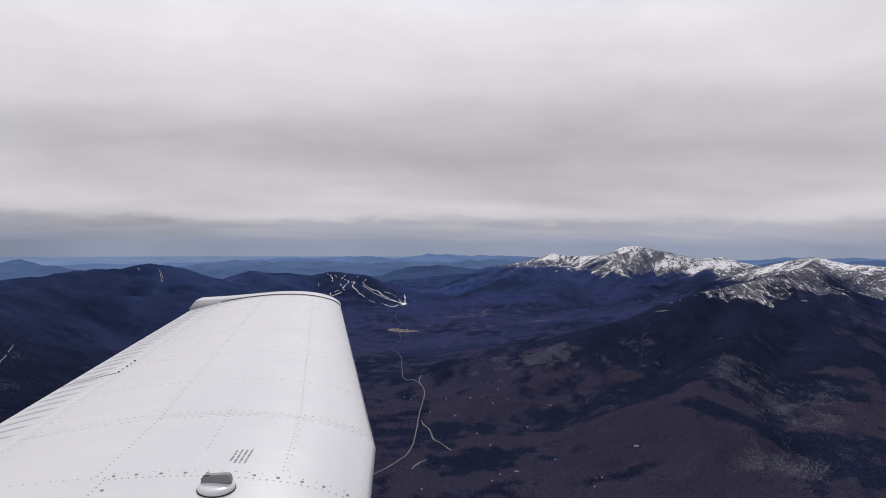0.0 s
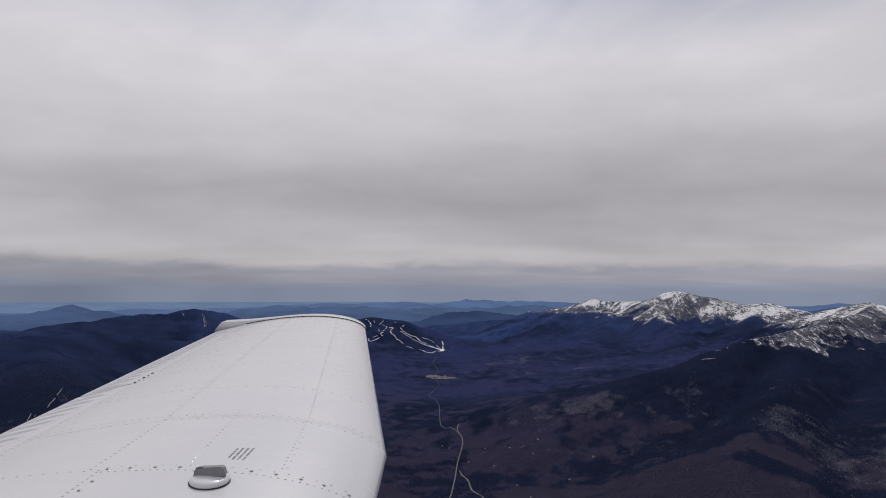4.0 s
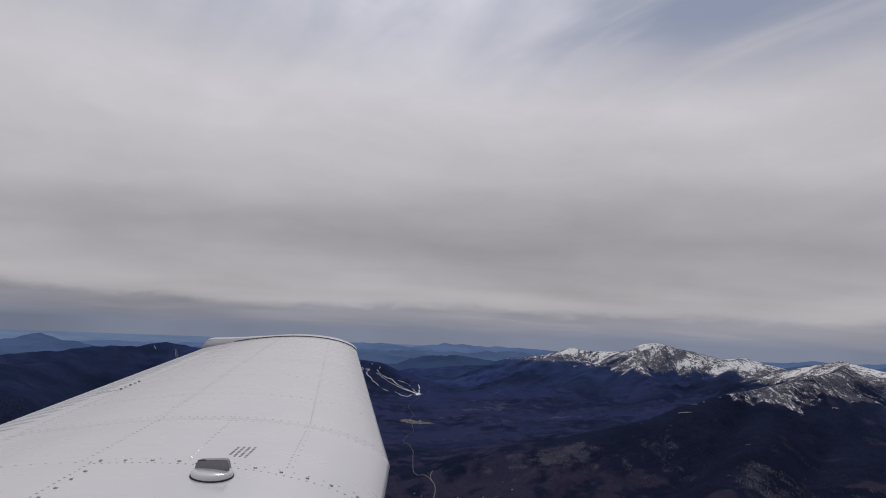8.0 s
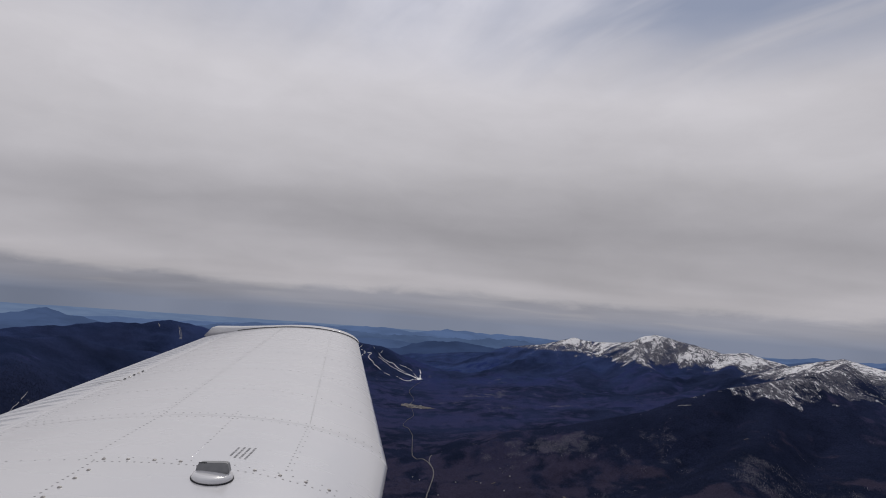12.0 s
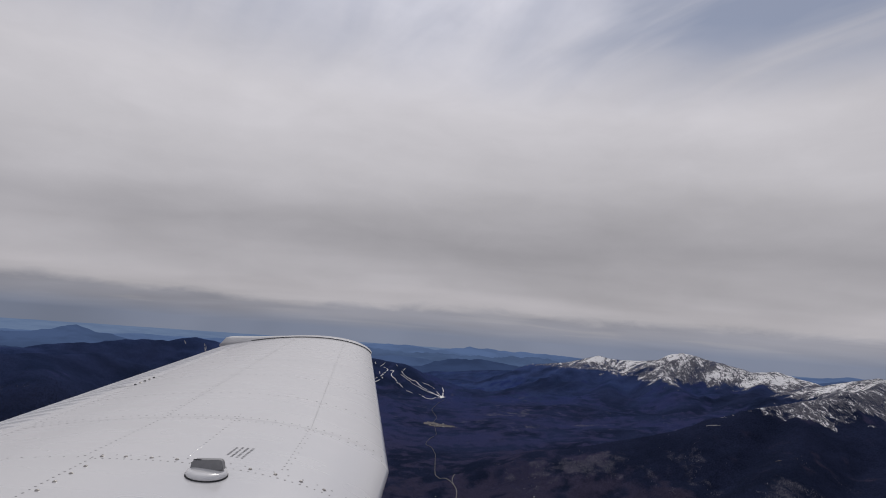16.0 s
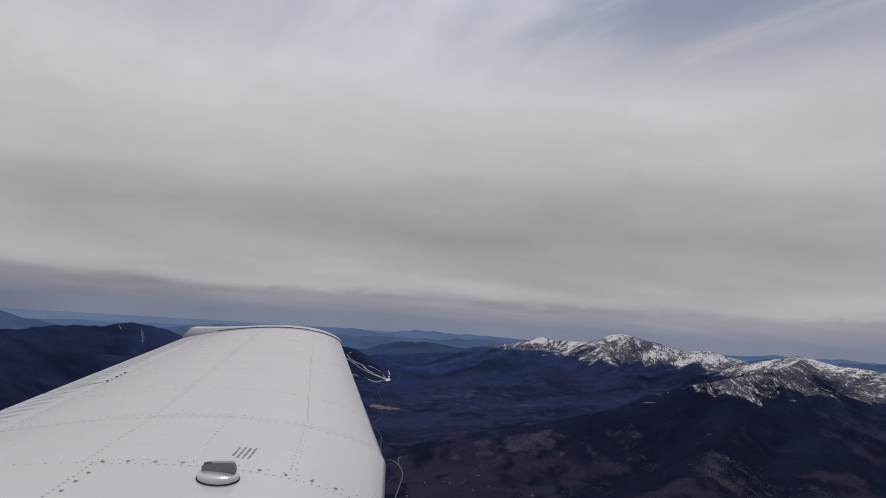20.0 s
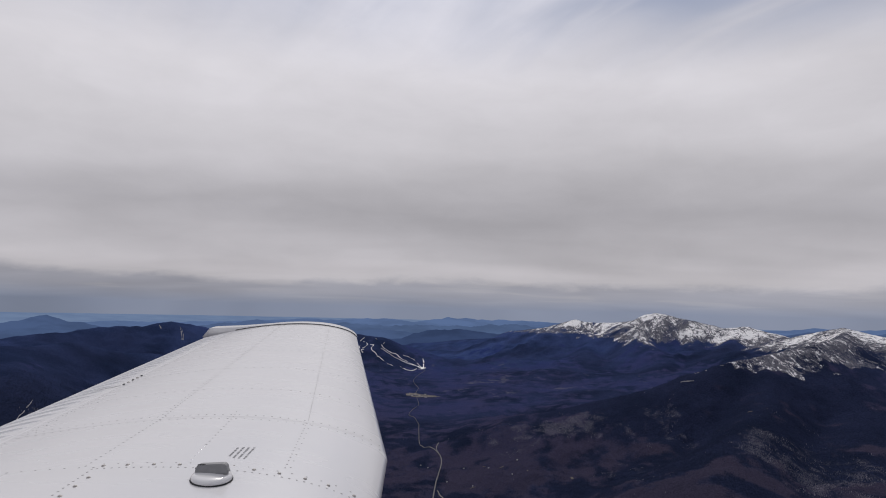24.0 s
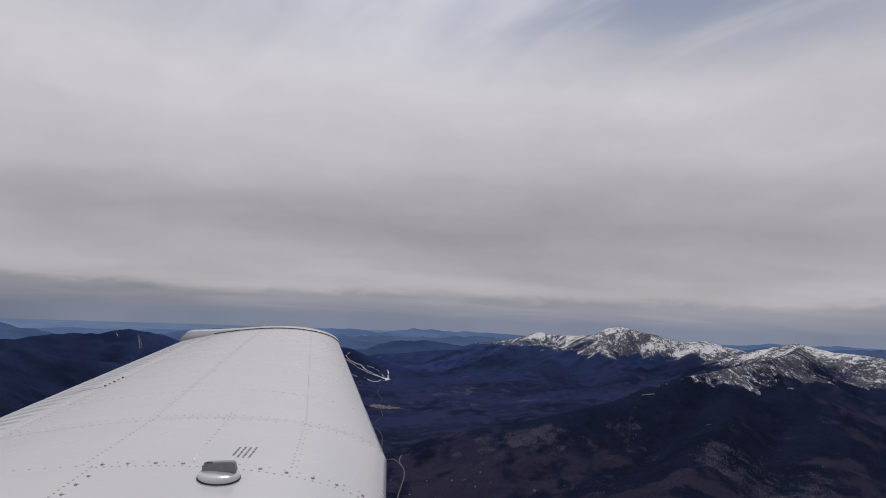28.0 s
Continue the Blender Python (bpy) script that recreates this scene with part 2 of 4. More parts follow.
def ground_cover():
    """Forest, bare hardwood, snow, rock and painted distance haze; which stands where is given by the cover attribute.
    """
    m, k, b = material("mountain_forest")
    pos = k.add("ShaderNodeNewGeometry").outputs["Position"]
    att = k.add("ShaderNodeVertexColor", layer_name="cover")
    sep = k.add("ShaderNodeSeparateColor")
    k.link(att.outputs["Color"], sep.inputs[0])
    snow_in, hard_in, pale_in = sep.outputs[0], sep.outputs[1], sep.outputs[2]
    crowns = k.noise(pos, 0.75, 3.0, 0.65)           # single crowns
    stands = k.noise(pos, 0.085, 5.0, 0.62, 0.5)     # stands of trees
    wide = k.noise(pos, 0.018, 4.0, 0.55)
    # blue of the hazy air is tinted into the tree colours, most strongly far off
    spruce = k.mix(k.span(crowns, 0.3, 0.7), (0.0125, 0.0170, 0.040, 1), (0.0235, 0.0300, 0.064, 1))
    haze = k.mix(k.span(crowns, 0.3, 0.7), (0.0370, 0.0580, 0.150, 1), (0.0565, 0.0860, 0.216, 1))
    spruce = k.mix(k.math("POWER", att.outputs["Alpha"], 2.0), spruce, haze)
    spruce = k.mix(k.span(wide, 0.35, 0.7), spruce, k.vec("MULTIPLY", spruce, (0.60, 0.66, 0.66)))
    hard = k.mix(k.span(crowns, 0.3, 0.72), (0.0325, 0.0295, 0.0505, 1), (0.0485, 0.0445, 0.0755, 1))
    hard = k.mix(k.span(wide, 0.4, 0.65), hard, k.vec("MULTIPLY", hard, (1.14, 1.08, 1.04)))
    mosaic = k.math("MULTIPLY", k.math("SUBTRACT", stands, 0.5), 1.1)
    # hardwood, too, is painted haze blue with distance
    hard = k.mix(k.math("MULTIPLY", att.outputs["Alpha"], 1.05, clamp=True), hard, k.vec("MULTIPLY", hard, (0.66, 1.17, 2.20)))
    hf = k.span(k.math("ADD", hard_in, mosaic), 0.12, 0.88)
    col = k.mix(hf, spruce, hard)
    # pale trunks of birch and bare rock in patches
    speck = k.noise(pos, 1.6, 2.0, 0.7)
    pf = k.math("MULTIPLY", k.span(k.math("ADD", pale_in, k.math("MULTIPLY", k.math("SUBTRACT", stands, 0.5), 1.7)), 0.42, 0.85), k.span(speck, 0.40, 0.58))
    col = k.mix(k.math("MULTIPLY", pf, 0.7), col, (0.135, 0.130, 0.158, 1))
    # wind-packed snow in streaks over grey rock and low scrub
    streak = k.noise(k.vec("MULTIPLY", pos, (1.3, 0.6, 0.5)), 0.10, 6.0, 0.64, 1.2)
    fine = k.noise(k.vec("MULTIPLY", pos, (1.25, 0.50, 0.50)), 0.70, 4.0, 0.72)
    amount = k.math("ADD", snow_in, k.math("ADD", k.math("MULTIPLY", k.math("SUBTRACT", streak, 0.5), 1.75), k.math("MULTIPLY", k.math("SUBTRACT", fine, 0.5), 1.45)))
    rock = k.mix(k.span(fine, 0.35, 0.7), (0.070, 0.071, 0.090, 1), (0.185, 0.183, 0.208, 1))
    col = k.mix(k.span(k.math("ADD", snow_in, k.math("MULTIPLY", k.math("SUBTRACT", fine, 0.5), 0.8)), 0.24, 0.40), col, rock)
    sf = k.span(amount, 0.535, 0.60)
    sf = k.math("MULTIPLY", sf, k.span(snow_in, 0.06, 0.2))
    col = k.mix(sf, col, (0.80, 0.79, 0.80, 1))
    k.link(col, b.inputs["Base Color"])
    b.inputs["Roughness"].default_value = 0.9
    b.inputs["Specular IOR Level"].default_value = 0.0
    rough = k.math("ADD", k.math("MULTIPLY", crowns, 0.7), k.math("MULTIPLY", stands, 1.6))
    bump(k, b, rough, 0.9, 1.2)
    return m


FOREST = ground_cover()
ROAD = plain("road_asphalt", (0.135, 0.128, 0.132), 0.85, scale=0.6, vary=0.25)
RIVER = plain("river_gravel", (0.15, 0.14, 0.13), 0.8, scale=0.4, vary=0.35)
SNOW = plain("ski_snow", (0.86, 0.84, 0.82), 0.7, scale=0.5, vary=0.1)
SLIDE = plain("slide_rock", (0.26, 0.255, 0.268), 0.8, scale=0.5, vary=0.4)
FIELD = plain("dry_field", (0.105, 0.090, 0.086), 0.9, scale=0.25, vary=0.4)
LAWN = plain("dry_lawn", (0.106, 0.093, 0.089), 0.9, scale=0.5, vary=0.55)
HOUSE = plain("house_siding", (0.29, 0.285, 0.29), 0.6, scale=2)
ROOF = plain("house_roof", (0.26, 0.26, 0.28), 0.5, scale=2)


# ---------------------------------------------------------------- the shape of the country
def lattice(ix, iy, seed):
    h = (ix.astype(np.int64) * 374761393 + iy.astype(np.int64) * 668265263 + seed * 974711) & 0x7FFFFFFF
    h = ((h ^ (h >> 13)) * 1274126177) & 0x7FFFFFFF
    return (h ^ (h >> 16)) & 0xFFFF


def gnoise(x, y, seed):
    """Gradient noise, about -0.7 to 0.7."""
    x0, y0 = np.floor(x), np.floor(y)
    fx, fy = x - x0, y - y0
    ux, uy = fx * fx * fx * (fx * (fx * 6 - 15) + 10), fy * fy * fy * (fy * (fy * 6 - 15) + 10)
    val = []
    for dy in (0, 1):
        for dx in (0, 1):
            a = lattice(x0 + dx, y0 + dy, seed) * (2 * np.pi / 65536)
            val.append(np.cos(a) * (fx - dx) + np.sin(a) * (fy - dy))
    return (val[0] * (1 - ux) + val[1] * ux) * (1 - uy) + (val[2] * (1 - ux) + val[3] * ux) * uy


def fbm(x, y, wave, octaves, seed, ridged=False):
    total, amp, norm = 0.0, 1.0, 0.0
    for i in range(octaves):
        n = gnoise(x / wave + 13.7 * i, y / wave - 7.1 * i, seed + i)
        total = total + amp * ((0.5 - 2 * np.abs(n)) if ridged else n * 1.5)
        norm += amp
        amp *= 0.5
        wave *= 0.49
    return total / norm


def step(a, lo, hi):
    q = np.clip((a - lo) / (hi - lo), 0, 1)
    return q * q * (3 - 2 * q)


# crest lines: points x, y, z; then the width of the flanks
RIDGES = {
    "washington": ([(-147, 1790, 66), (-32, 1741, 81), (61, 1686, 92), (105, 1648, 111), (177, 1572, 123), (250, 1498, 147), (297, 1487, 143), (344, 1454, 148), (366, 1394, 152), (375, 1385, 158), (386, 1374, 164), (401, 1361, 166.5), (415, 1351, 165), (430, 1341, 162), (464, 1318, 154), (505, 1325, 146), (533, 1335, 140), (545, 1249, 148), (570, 1191, 137), (567, 1124, 129)], 130),
    "adams": ([(567, 1124, 131), (548, 1020, 143), (549, 937, 153), (560, 893, 149), (564, 828, 145), (568, 762, 139), (595, 670, 128), (604, 587, 123)], 140),
    "washington_spur": ([(397, 1364, 156), (338, 1299, 133), (347, 1212, 107), (347, 1116, 89), (298, 1007, 62)], 60),
    "boott_spur": ([(250, 1498, 146), (272, 1380, 112), (237, 1285, 83), (173, 1146, 61)], 60),
    "gulf_spur": ([(545, 1249, 147), (484, 1168, 119), (433, 1103, 100), (355, 1006, 78)], 60),
    "madison": ([(549, 937, 151), (485, 820, 149), (442, 756, 146), (373, 693, 140), (308, 662, 128), (236, 633, 113), (182, 634, 94), (124, 643, 75), (71, 656, 62)], 88),
    "madison_spur": ([(437, 747, 136), (388, 650, 106), (326, 535, 74), (270, 430, 52)], 85),
    "madison_face": ([(549, 937, 150), (515, 800, 134), (488, 690, 106), (455, 560, 78)], 100),
    "howker_spur": ([(306, 658, 124), (276, 588, 99), (226, 513, 78), (173, 440, 64)], 55),
    "pine": ([(10, 628, 46), (40, 624, 56), (73, 616, 57), (121, 616, 58), (182, 634, 64)], 44),
    "carter": ([(-747, 726, 95), (-700, 831, 104), (-677, 908, 110), (-641, 955, 115), (-602, 1011, 124), (-566, 1040, 122), (-536, 1072, 132), (-501, 1100, 124), (-477, 1131, 105), (-449, 1172, 82)], 120),
    "carter_front": ([(-517, 555, 113), (-512, 658, 112), (-503, 757, 111), (-463, 801, 98), (-396, 873, 87), (-333, 904, 70), (-266, 900, 48), (-212, 880, 25)], 80),
    "carter_spur": ([(-512, 658, 112), (-394, 508, 91), (-314, 404, 77)], 80),
    "wildcat": ([(-473, 1248, 77), (-421, 1284, 110), (-358, 1320, 104), (-307, 1340, 97), (-267, 1357, 106), (-205, 1365, 101), (-155, 1379, 83), (-84, 1391, 49)], 85),
    "foothill_high": ([(70, 1215, 48), (140, 1150, 60), (225, 1090, 58), (300, 1060, 66)], 60),
    "foothill_low": ([(-25, 1060, 36), (45, 985, 45), (140, 940, 47), (215, 925, 54)], 52),
    "foothill_near": ([(60, 850, 34), (135, 812, 50), (215, 790, 60)], 36),
    "foothill_west": ([(-225, 1130, 58), (-175, 1075, 52), (-140, 1010, 40)], 36),
    "wildcat_spur": ([(-358, 1320, 103), (-339, 1140, 72), (-257, 1034, 53)], 60),
}


def country(x, y):
    """The height of the land, and how alpine it is, at arrays x, y."""
    r = np.hypot(x, y)
    axis = np.interp(y, [300, 384, 600, 800, 960, 1250, 1700], [-72, -70, -32, -66, -90, -88, -60])
    floor = np.interp(y, [0, 400, 650, 960, 1300, 1500, 2000, 3000], [2, 4, 15, 24, 40, 40, 30, 26])
    off = np.abs(x - axis)
    near = 1 - step(r, 1300, 2000)
    z = floor + (0.055 * np.clip(off - 25, 0, 330) * near)
    z = np.where(r > 2000, np.minimum(z, np.interp(r, [2000, 2600, 4880], [30, 16, 10])), z)
    warp = fbm(x, y, 170, 3, 11)
    gully = fbm(x + 40 * warp, y - 40 * warp, 85, 4, 23, True)
    ragged = fbm(x, y, 26, 3, 29)
    out, alpine = np.exp(z / 2.5 - 20), np.zeros_like(x)
    arc, fall, crest = np.zeros_like(x), np.zeros_like(x), np.full_like(x, -1e9)
    run = 0.0
    for name, (line, width) in RIDGES.items():
        best = np.full_like(x, -1e9)
        for (ax, ay, az), (bx, by, bz) in zip(line, line[1:]):
            dx, dy = bx - ax, by - ay
            s = np.clip(((x - ax) * dx + (y - ay) * dy) / (dx * dx + dy * dy), 0, 1)
            d = np.hypot(x - ax - s * dx, y - ay - s * dy)
            top = az + s * (bz - az) + 2.0 * warp
            if width < 86:      # wooded spurs have rounded crests
                d = d * d / (d + 9)
            d = np.maximum(0, d * (1 + 0.5 * warp - 0.34 * gully * step(d, 10, 70)))
            c = (top - z) * np.exp(-(d / (width * 1.08)) ** 1.38) + z
            best = np.maximum(best, c)
            win = c > crest
            arc, fall, crest = np.where(win, run + s * math.hypot(dx, dy), arc), np.where(win, d, fall), np.where(win, c, crest)
            run += math.hypot(dx, dy)
        out = out + np.exp(best / 2.5 - 20)
        if name in ("washington", "adams", "washington_spur", "boott_spur", "gulf_spur", "madison", "madison_spur", "madison_face", "howker_spur"):
            edge = 9 * gully + 7 * warp + 17 * ragged
            low = {"madison": 115, "howker_spur": 117, "madison_spur": 116, "madison_face": 116, "gulf_spur": 126, "boott_spur": 117}.get(name, 110)
            alpine = np.maximum(alpine, step(best + edge, low - 4, low + 9))
    alpine = alpine * (1 - 0.95 * np.exp(-(((x - 440) / 58) ** 2 + ((y - 1150) / 62) ** 2) ** 2))      # the wooded floor of the great ravine
    h = 2.5 * (np.log(out) + 20)
    h = h + 3.5 * np.exp(-((x - 404) ** 2 + (y - 1350) ** 2) / 55 ** 2)      # the dome of the highest summit
    lift = np.clip((h - floor) / 100, 0, 1)
    chute = fbm(arc + 4 * ragged, fall * 0.18, 11, 3, 63)
    h = h + (1 - 0.9 * step(r, 1900, 2300)) * ((2.2 - 1.7 * alpine) * lift * fbm(x, y, 62, 5, 41, True) + 2.6 * lift * fbm(x, y, 75, 4, 43) + (0.6 + 0.8 * lift * (1 - 0.6 * alpine)) * fbm(x, y, 17, 3, 57) + 4.5 * step(off, 20, 120) * fbm(x, y, 90, 3, 71) + 3.6 * step(off, 30, 150) * step(y, 620, 900) * (1 - lift) * fbm(x, y, 130, 3, 73, True))
    gullied = 0.5 + 1.1 * np.exp(-((x - 270) / 95) ** 2 - ((y - 1440) / 130) ** 2)      # the headwalls are cut by steep gullies
    h = h + 0.7 * gullied * chute * alpine
    return h, alpine * np.clip(1.0 - 1.2 * gullied * chute, 0.3, 1.7)


def height(x, y):
    return country(np.array([float(x)]), np.array([float(y)]))[0][0]


def cover_of(x, y, h, alpine):
    """Shares of snow, hardwood, pale birch and painted distance haze over the land."""
    n1, n2 = fbm(x, y, 130, 3, 91), fbm(x, y, 60, 3, 97)

    def spot(cx, cy, rx, ry, turn=0.0):
        c, q = math.cos(math.radians(turn)), math.sin(math.radians(turn))
        u, v = (x - cx) * c + (y - cy) * q, (y - cy) * c - (x - cx) * q
        return np.exp(-(u / rx) ** 2 - (v / ry) ** 2)

    snow = alpine * (0.41 - 0.08 * step(-y, -900, -750) + 0.30 * n1 + 0.25 * n2) + (0.16 * step(h, 120, 142) + 0.10 * step(h, 150, 166)) * (alpine > 0) - 0.05 * spot(500, 800, 110, 80) - 0.16 * spot(90, 1640, 90, 70) + 0.24 * np.exp(-((alpine - 0.55) / 0.2) ** 2) * step(alpine, 0.15, 0.35) * step(-y, -1000, -880) - 0.13 * spot(235, 1490, 60, 60) + 0.20 * spot(384, 1376, 26, 30) - 0.16 * spot(440, 1300, 55, 45)
    bands = fbm(0.55 * x + 0.2 * y, y, 48, 4, 103)          # long stands that follow the valley's terraces
    blocks = fbm(x, y, 95, 4, 107)
    # far off, hardwood gives way to the painted haze blue
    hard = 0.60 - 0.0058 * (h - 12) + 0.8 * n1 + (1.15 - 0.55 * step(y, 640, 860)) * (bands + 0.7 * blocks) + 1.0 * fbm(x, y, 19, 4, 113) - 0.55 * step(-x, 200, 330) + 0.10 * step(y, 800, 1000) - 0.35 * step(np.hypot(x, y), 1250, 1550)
    # brown hardwood bottoms, then spruce on the low hill's crest, the knoll and along the river
    hard = hard + 0.7 * spot(122, 424, 48, 26) + 0.5 * spot(-110, 420, 55, 90) + 0.5 * spot(20, 590, 60, 40) + 0.4 * spot(130, 350, 90, 30) + 0.3 * spot(40, 1050, 130, 50, 30)
    hard = hard - 1.0 * spot(95, 650, 80, 22, 8) - 1.5 * spot(180, 416, 25, 5.5, -18) - 1.4 * spot(214, 394, 32, 6, -42) - 0.8 * spot(80, 482, 34, 6, 8) - 0.8 * spot(120, 383, 46, 6, 4) - 0.8 * spot(0, 420, 55, 16, 20) - 0.7 * spot(30, 500, 60, 11, 10) - 0.45 * spot(280, 545, 140, 80) - 0.6 * spot(222, 606, 55, 32) - 0.25 * spot(144, 564, 40, 22) + 0.55 * spot(140, 405, 80, 48) + 0.45 * spot(215, 445, 60, 50)
    # share of painted haze: bluer, paler forest the farther it lies
    haze = np.clip(0.56 * step(np.hypot(x, y), 360, 1050) + 0.5 * step(np.hypot(x, y), 1080, 1550) + 0.17 * step(-x, 250, 420) - 0.3 * spot(-270, 1340, 190, 70) - 0.25 * spot(300, 520, 160, 130), 0, 1) * np.clip(0.86 + 0.45 * n1 + 0.25 * n2, 0.3, 1)
    streaks = fbm(x + 0.6 * y, 0.35 * y - 0.2 * x, 13, 3, 111)
    pale = -0.06 + 0.40 * n2 + 0.35 * streaks + 0.15 * np.exp(-((h - 45) / 22) ** 2)
    # birches under the low hill's cliffs and on the slopes of the near mountains
    pale = pale + 0.78 * spot(90, 606, 52, 26) + 0.5 * spot(218, 478, 26, 16) + 0.35 * spot(238, 425, 34, 34) + 0.4 * spot(182, 598, 16, 11) + 0.4 * spot(146, 588, 12, 10) + 0.25 * spot(200, 365, 45, 40) + 0.12 * step(y, 700, 900) * (1 - step(h, 70, 95)) + 0.25 * spot(250, 500, 60, 40) + 0.22 * spot(250, 558, 55, 22) + 0.20 * spot(304, 545, 45, 22) + 0.40 * spot(284, 462, 42, 22) + 0.35 * spot(197, 705, 30, 18) + 0.32 * spot(197, 619, 30, 14) + 0.30 * spot(120, 520, 30, 12)
    pale = pale + 0.45 * spot(186, 586, 13, 12) + 0.4 * spot(179, 566, 12, 7) + 0.45 * spot(223, 505, 17, 9) + 0.35 * spot(144, 569, 12, 8)
    pale = pale + 0.26 * spot(219, 469, 22, 8, -15) + 0.22 * spot(240, 453, 26, 8, -20) + 0.28 * spot(256, 420, 18, 12) + 0.35 * spot(180, 372, 22, 9) + 0.35 * spot(212, 371, 20, 11) + 0.25 * spot(193, 552, 20, 8)
    # thin leafless stands on the terraces of the upper valley
    pale = pale + 0.6 * spot(60, 1088, 15, 30, -10) + 0.5 * spot(1, 1074, 20, 18) + 0.5 * spot(140, 1002, 24, 14) + 0.45 * spot(60, 1278, 16, 22) + 0.4 * spot(130, 1146, 26, 10) + 0.35 * spot(-30, 1000, 30, 10) + 0.35 * spot(70, 960, 34, 12)
    pale = pale + 0.55 * spot(-306, 385, 26, 34) + 0.45 * spot(-335, 462, 16, 22) + 0.4 * spot(-330, 1060, 70, 40) + 0.3 * spot(-420, 520, 30, 30) + 0.3 * spot(-600, 830, 60, 160)
    return np.clip(snow, 0, 1), np.clip(hard, 0, 1), np.clip(pale, 0, 1), haze


def smooth(me):
    me.polygons.foreach_set("use_smooth", [True] * len(me.polygons))


def sheet(name, rows_r, cols_a, shape, mat, closed):
    """A polar sheet: radii and azimuths (degrees, clockwise from ahead)."""
    rr, aa = np.meshgrid(rows_r, np.radians(cols_a), indexing="ij")
    x, y = rr * np.sin(aa), rr * np.cos(aa)
    z, extra = shape(x, y)
    nr, nc = x.shape
    me = bpy.data.meshes.new(name)
    me.vertices.add(nr * nc)
    me.vertices.foreach_set("co", np.stack([x, y, z], -1).astype(np.float32).ravel())
    i, j = np.meshgrid(np.arange(nr - 1), np.arange(nc if closed else nc - 1), indexing="ij")
    j2 = (j + 1) % nc
    quad = np.stack([i * nc + j, i * nc + j2, (i + 1) * nc + j2, (i + 1) * nc + j], -1)[..., ::-1].reshape(-1, 4)
    me.loops.add(quad.size)
    me.loops.foreach_set("vertex_index", quad.ravel().astype(np.int32))
    me.polygons.add(len(quad))
    me.polygons.foreach_set("loop_start", (np.arange(len(quad)) * 4).astype(np.int32))
    me.update(calc_edges=True)
    smooth(me)
    if extra is not None:
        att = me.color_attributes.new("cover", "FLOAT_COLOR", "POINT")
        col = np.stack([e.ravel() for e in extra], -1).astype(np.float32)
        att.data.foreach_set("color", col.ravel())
    me.materials.append(mat)
    return new(name, me)


def land_shape(x, y):
    h, alpine = country(x, y)
    return h, cover_of(x, y, h, alpine)


RADII = np.concatenate([np.geomspace(0.02, 280, 22)[:-1], np.exp(np.arange(math.log(280), math.log(1750), 0.0036)), np.geomspace(1750, 4870, 70)])
ANGLES = np.concatenate([np.arange(-50, 50, 0.115), np.arange(50, 310, 4.0)])
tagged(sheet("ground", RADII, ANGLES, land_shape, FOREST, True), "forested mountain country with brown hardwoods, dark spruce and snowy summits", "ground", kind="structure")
# ---------------------------------------------------------------- far country, blue with haze put into its glow
def far_haze(name, colour, dark):
    """A plain glowing backdrop of distance, its haze put into the emission colour."""
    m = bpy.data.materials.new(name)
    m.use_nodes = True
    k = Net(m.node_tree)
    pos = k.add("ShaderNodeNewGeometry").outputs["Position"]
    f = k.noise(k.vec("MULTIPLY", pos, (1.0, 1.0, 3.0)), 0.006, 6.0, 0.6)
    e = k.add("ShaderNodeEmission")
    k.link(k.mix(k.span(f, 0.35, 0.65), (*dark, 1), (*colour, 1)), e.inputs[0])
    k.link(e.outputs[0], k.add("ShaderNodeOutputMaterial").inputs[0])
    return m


def far_range(name, dist, crest, depth, rough, mat, label):
    """A far range whose crest is given by azimuth and height; it falls off to both sides."""
    az, top = [c[0] for c in crest], [c[1] for c in crest]

    def shape(x, y):
        r, a = np.hypot(x, y), np.degrees(np.arctan2(x, y))
        ridge = np.interp(a, az, top) + rough * fbm(x, y, dist * 0.06, 3, int(dist)) + 1.2 * rough * fbm(x, y, dist * 0.024, 4, 3 + int(dist), True)
        q = np.clip((r - dist) / depth, -1, 1)
        hill = 12 + (ridge - 12) * np.clip(1 - np.abs(q) ** 0.8, 0, 1)
        return hill + 0.6 * rough * fbm(x, y, dist * 0.035, 5, 5 + int(dist)), None
    rows = np.linspace(dist - depth, dist + 0.25 * depth, 46)
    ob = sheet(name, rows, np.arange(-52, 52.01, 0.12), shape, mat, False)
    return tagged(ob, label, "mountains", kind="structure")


# haze tones for the glow, paler and bluer with each farther range
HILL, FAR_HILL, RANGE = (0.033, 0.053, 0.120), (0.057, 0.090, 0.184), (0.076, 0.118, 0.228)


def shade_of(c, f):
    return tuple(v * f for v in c)


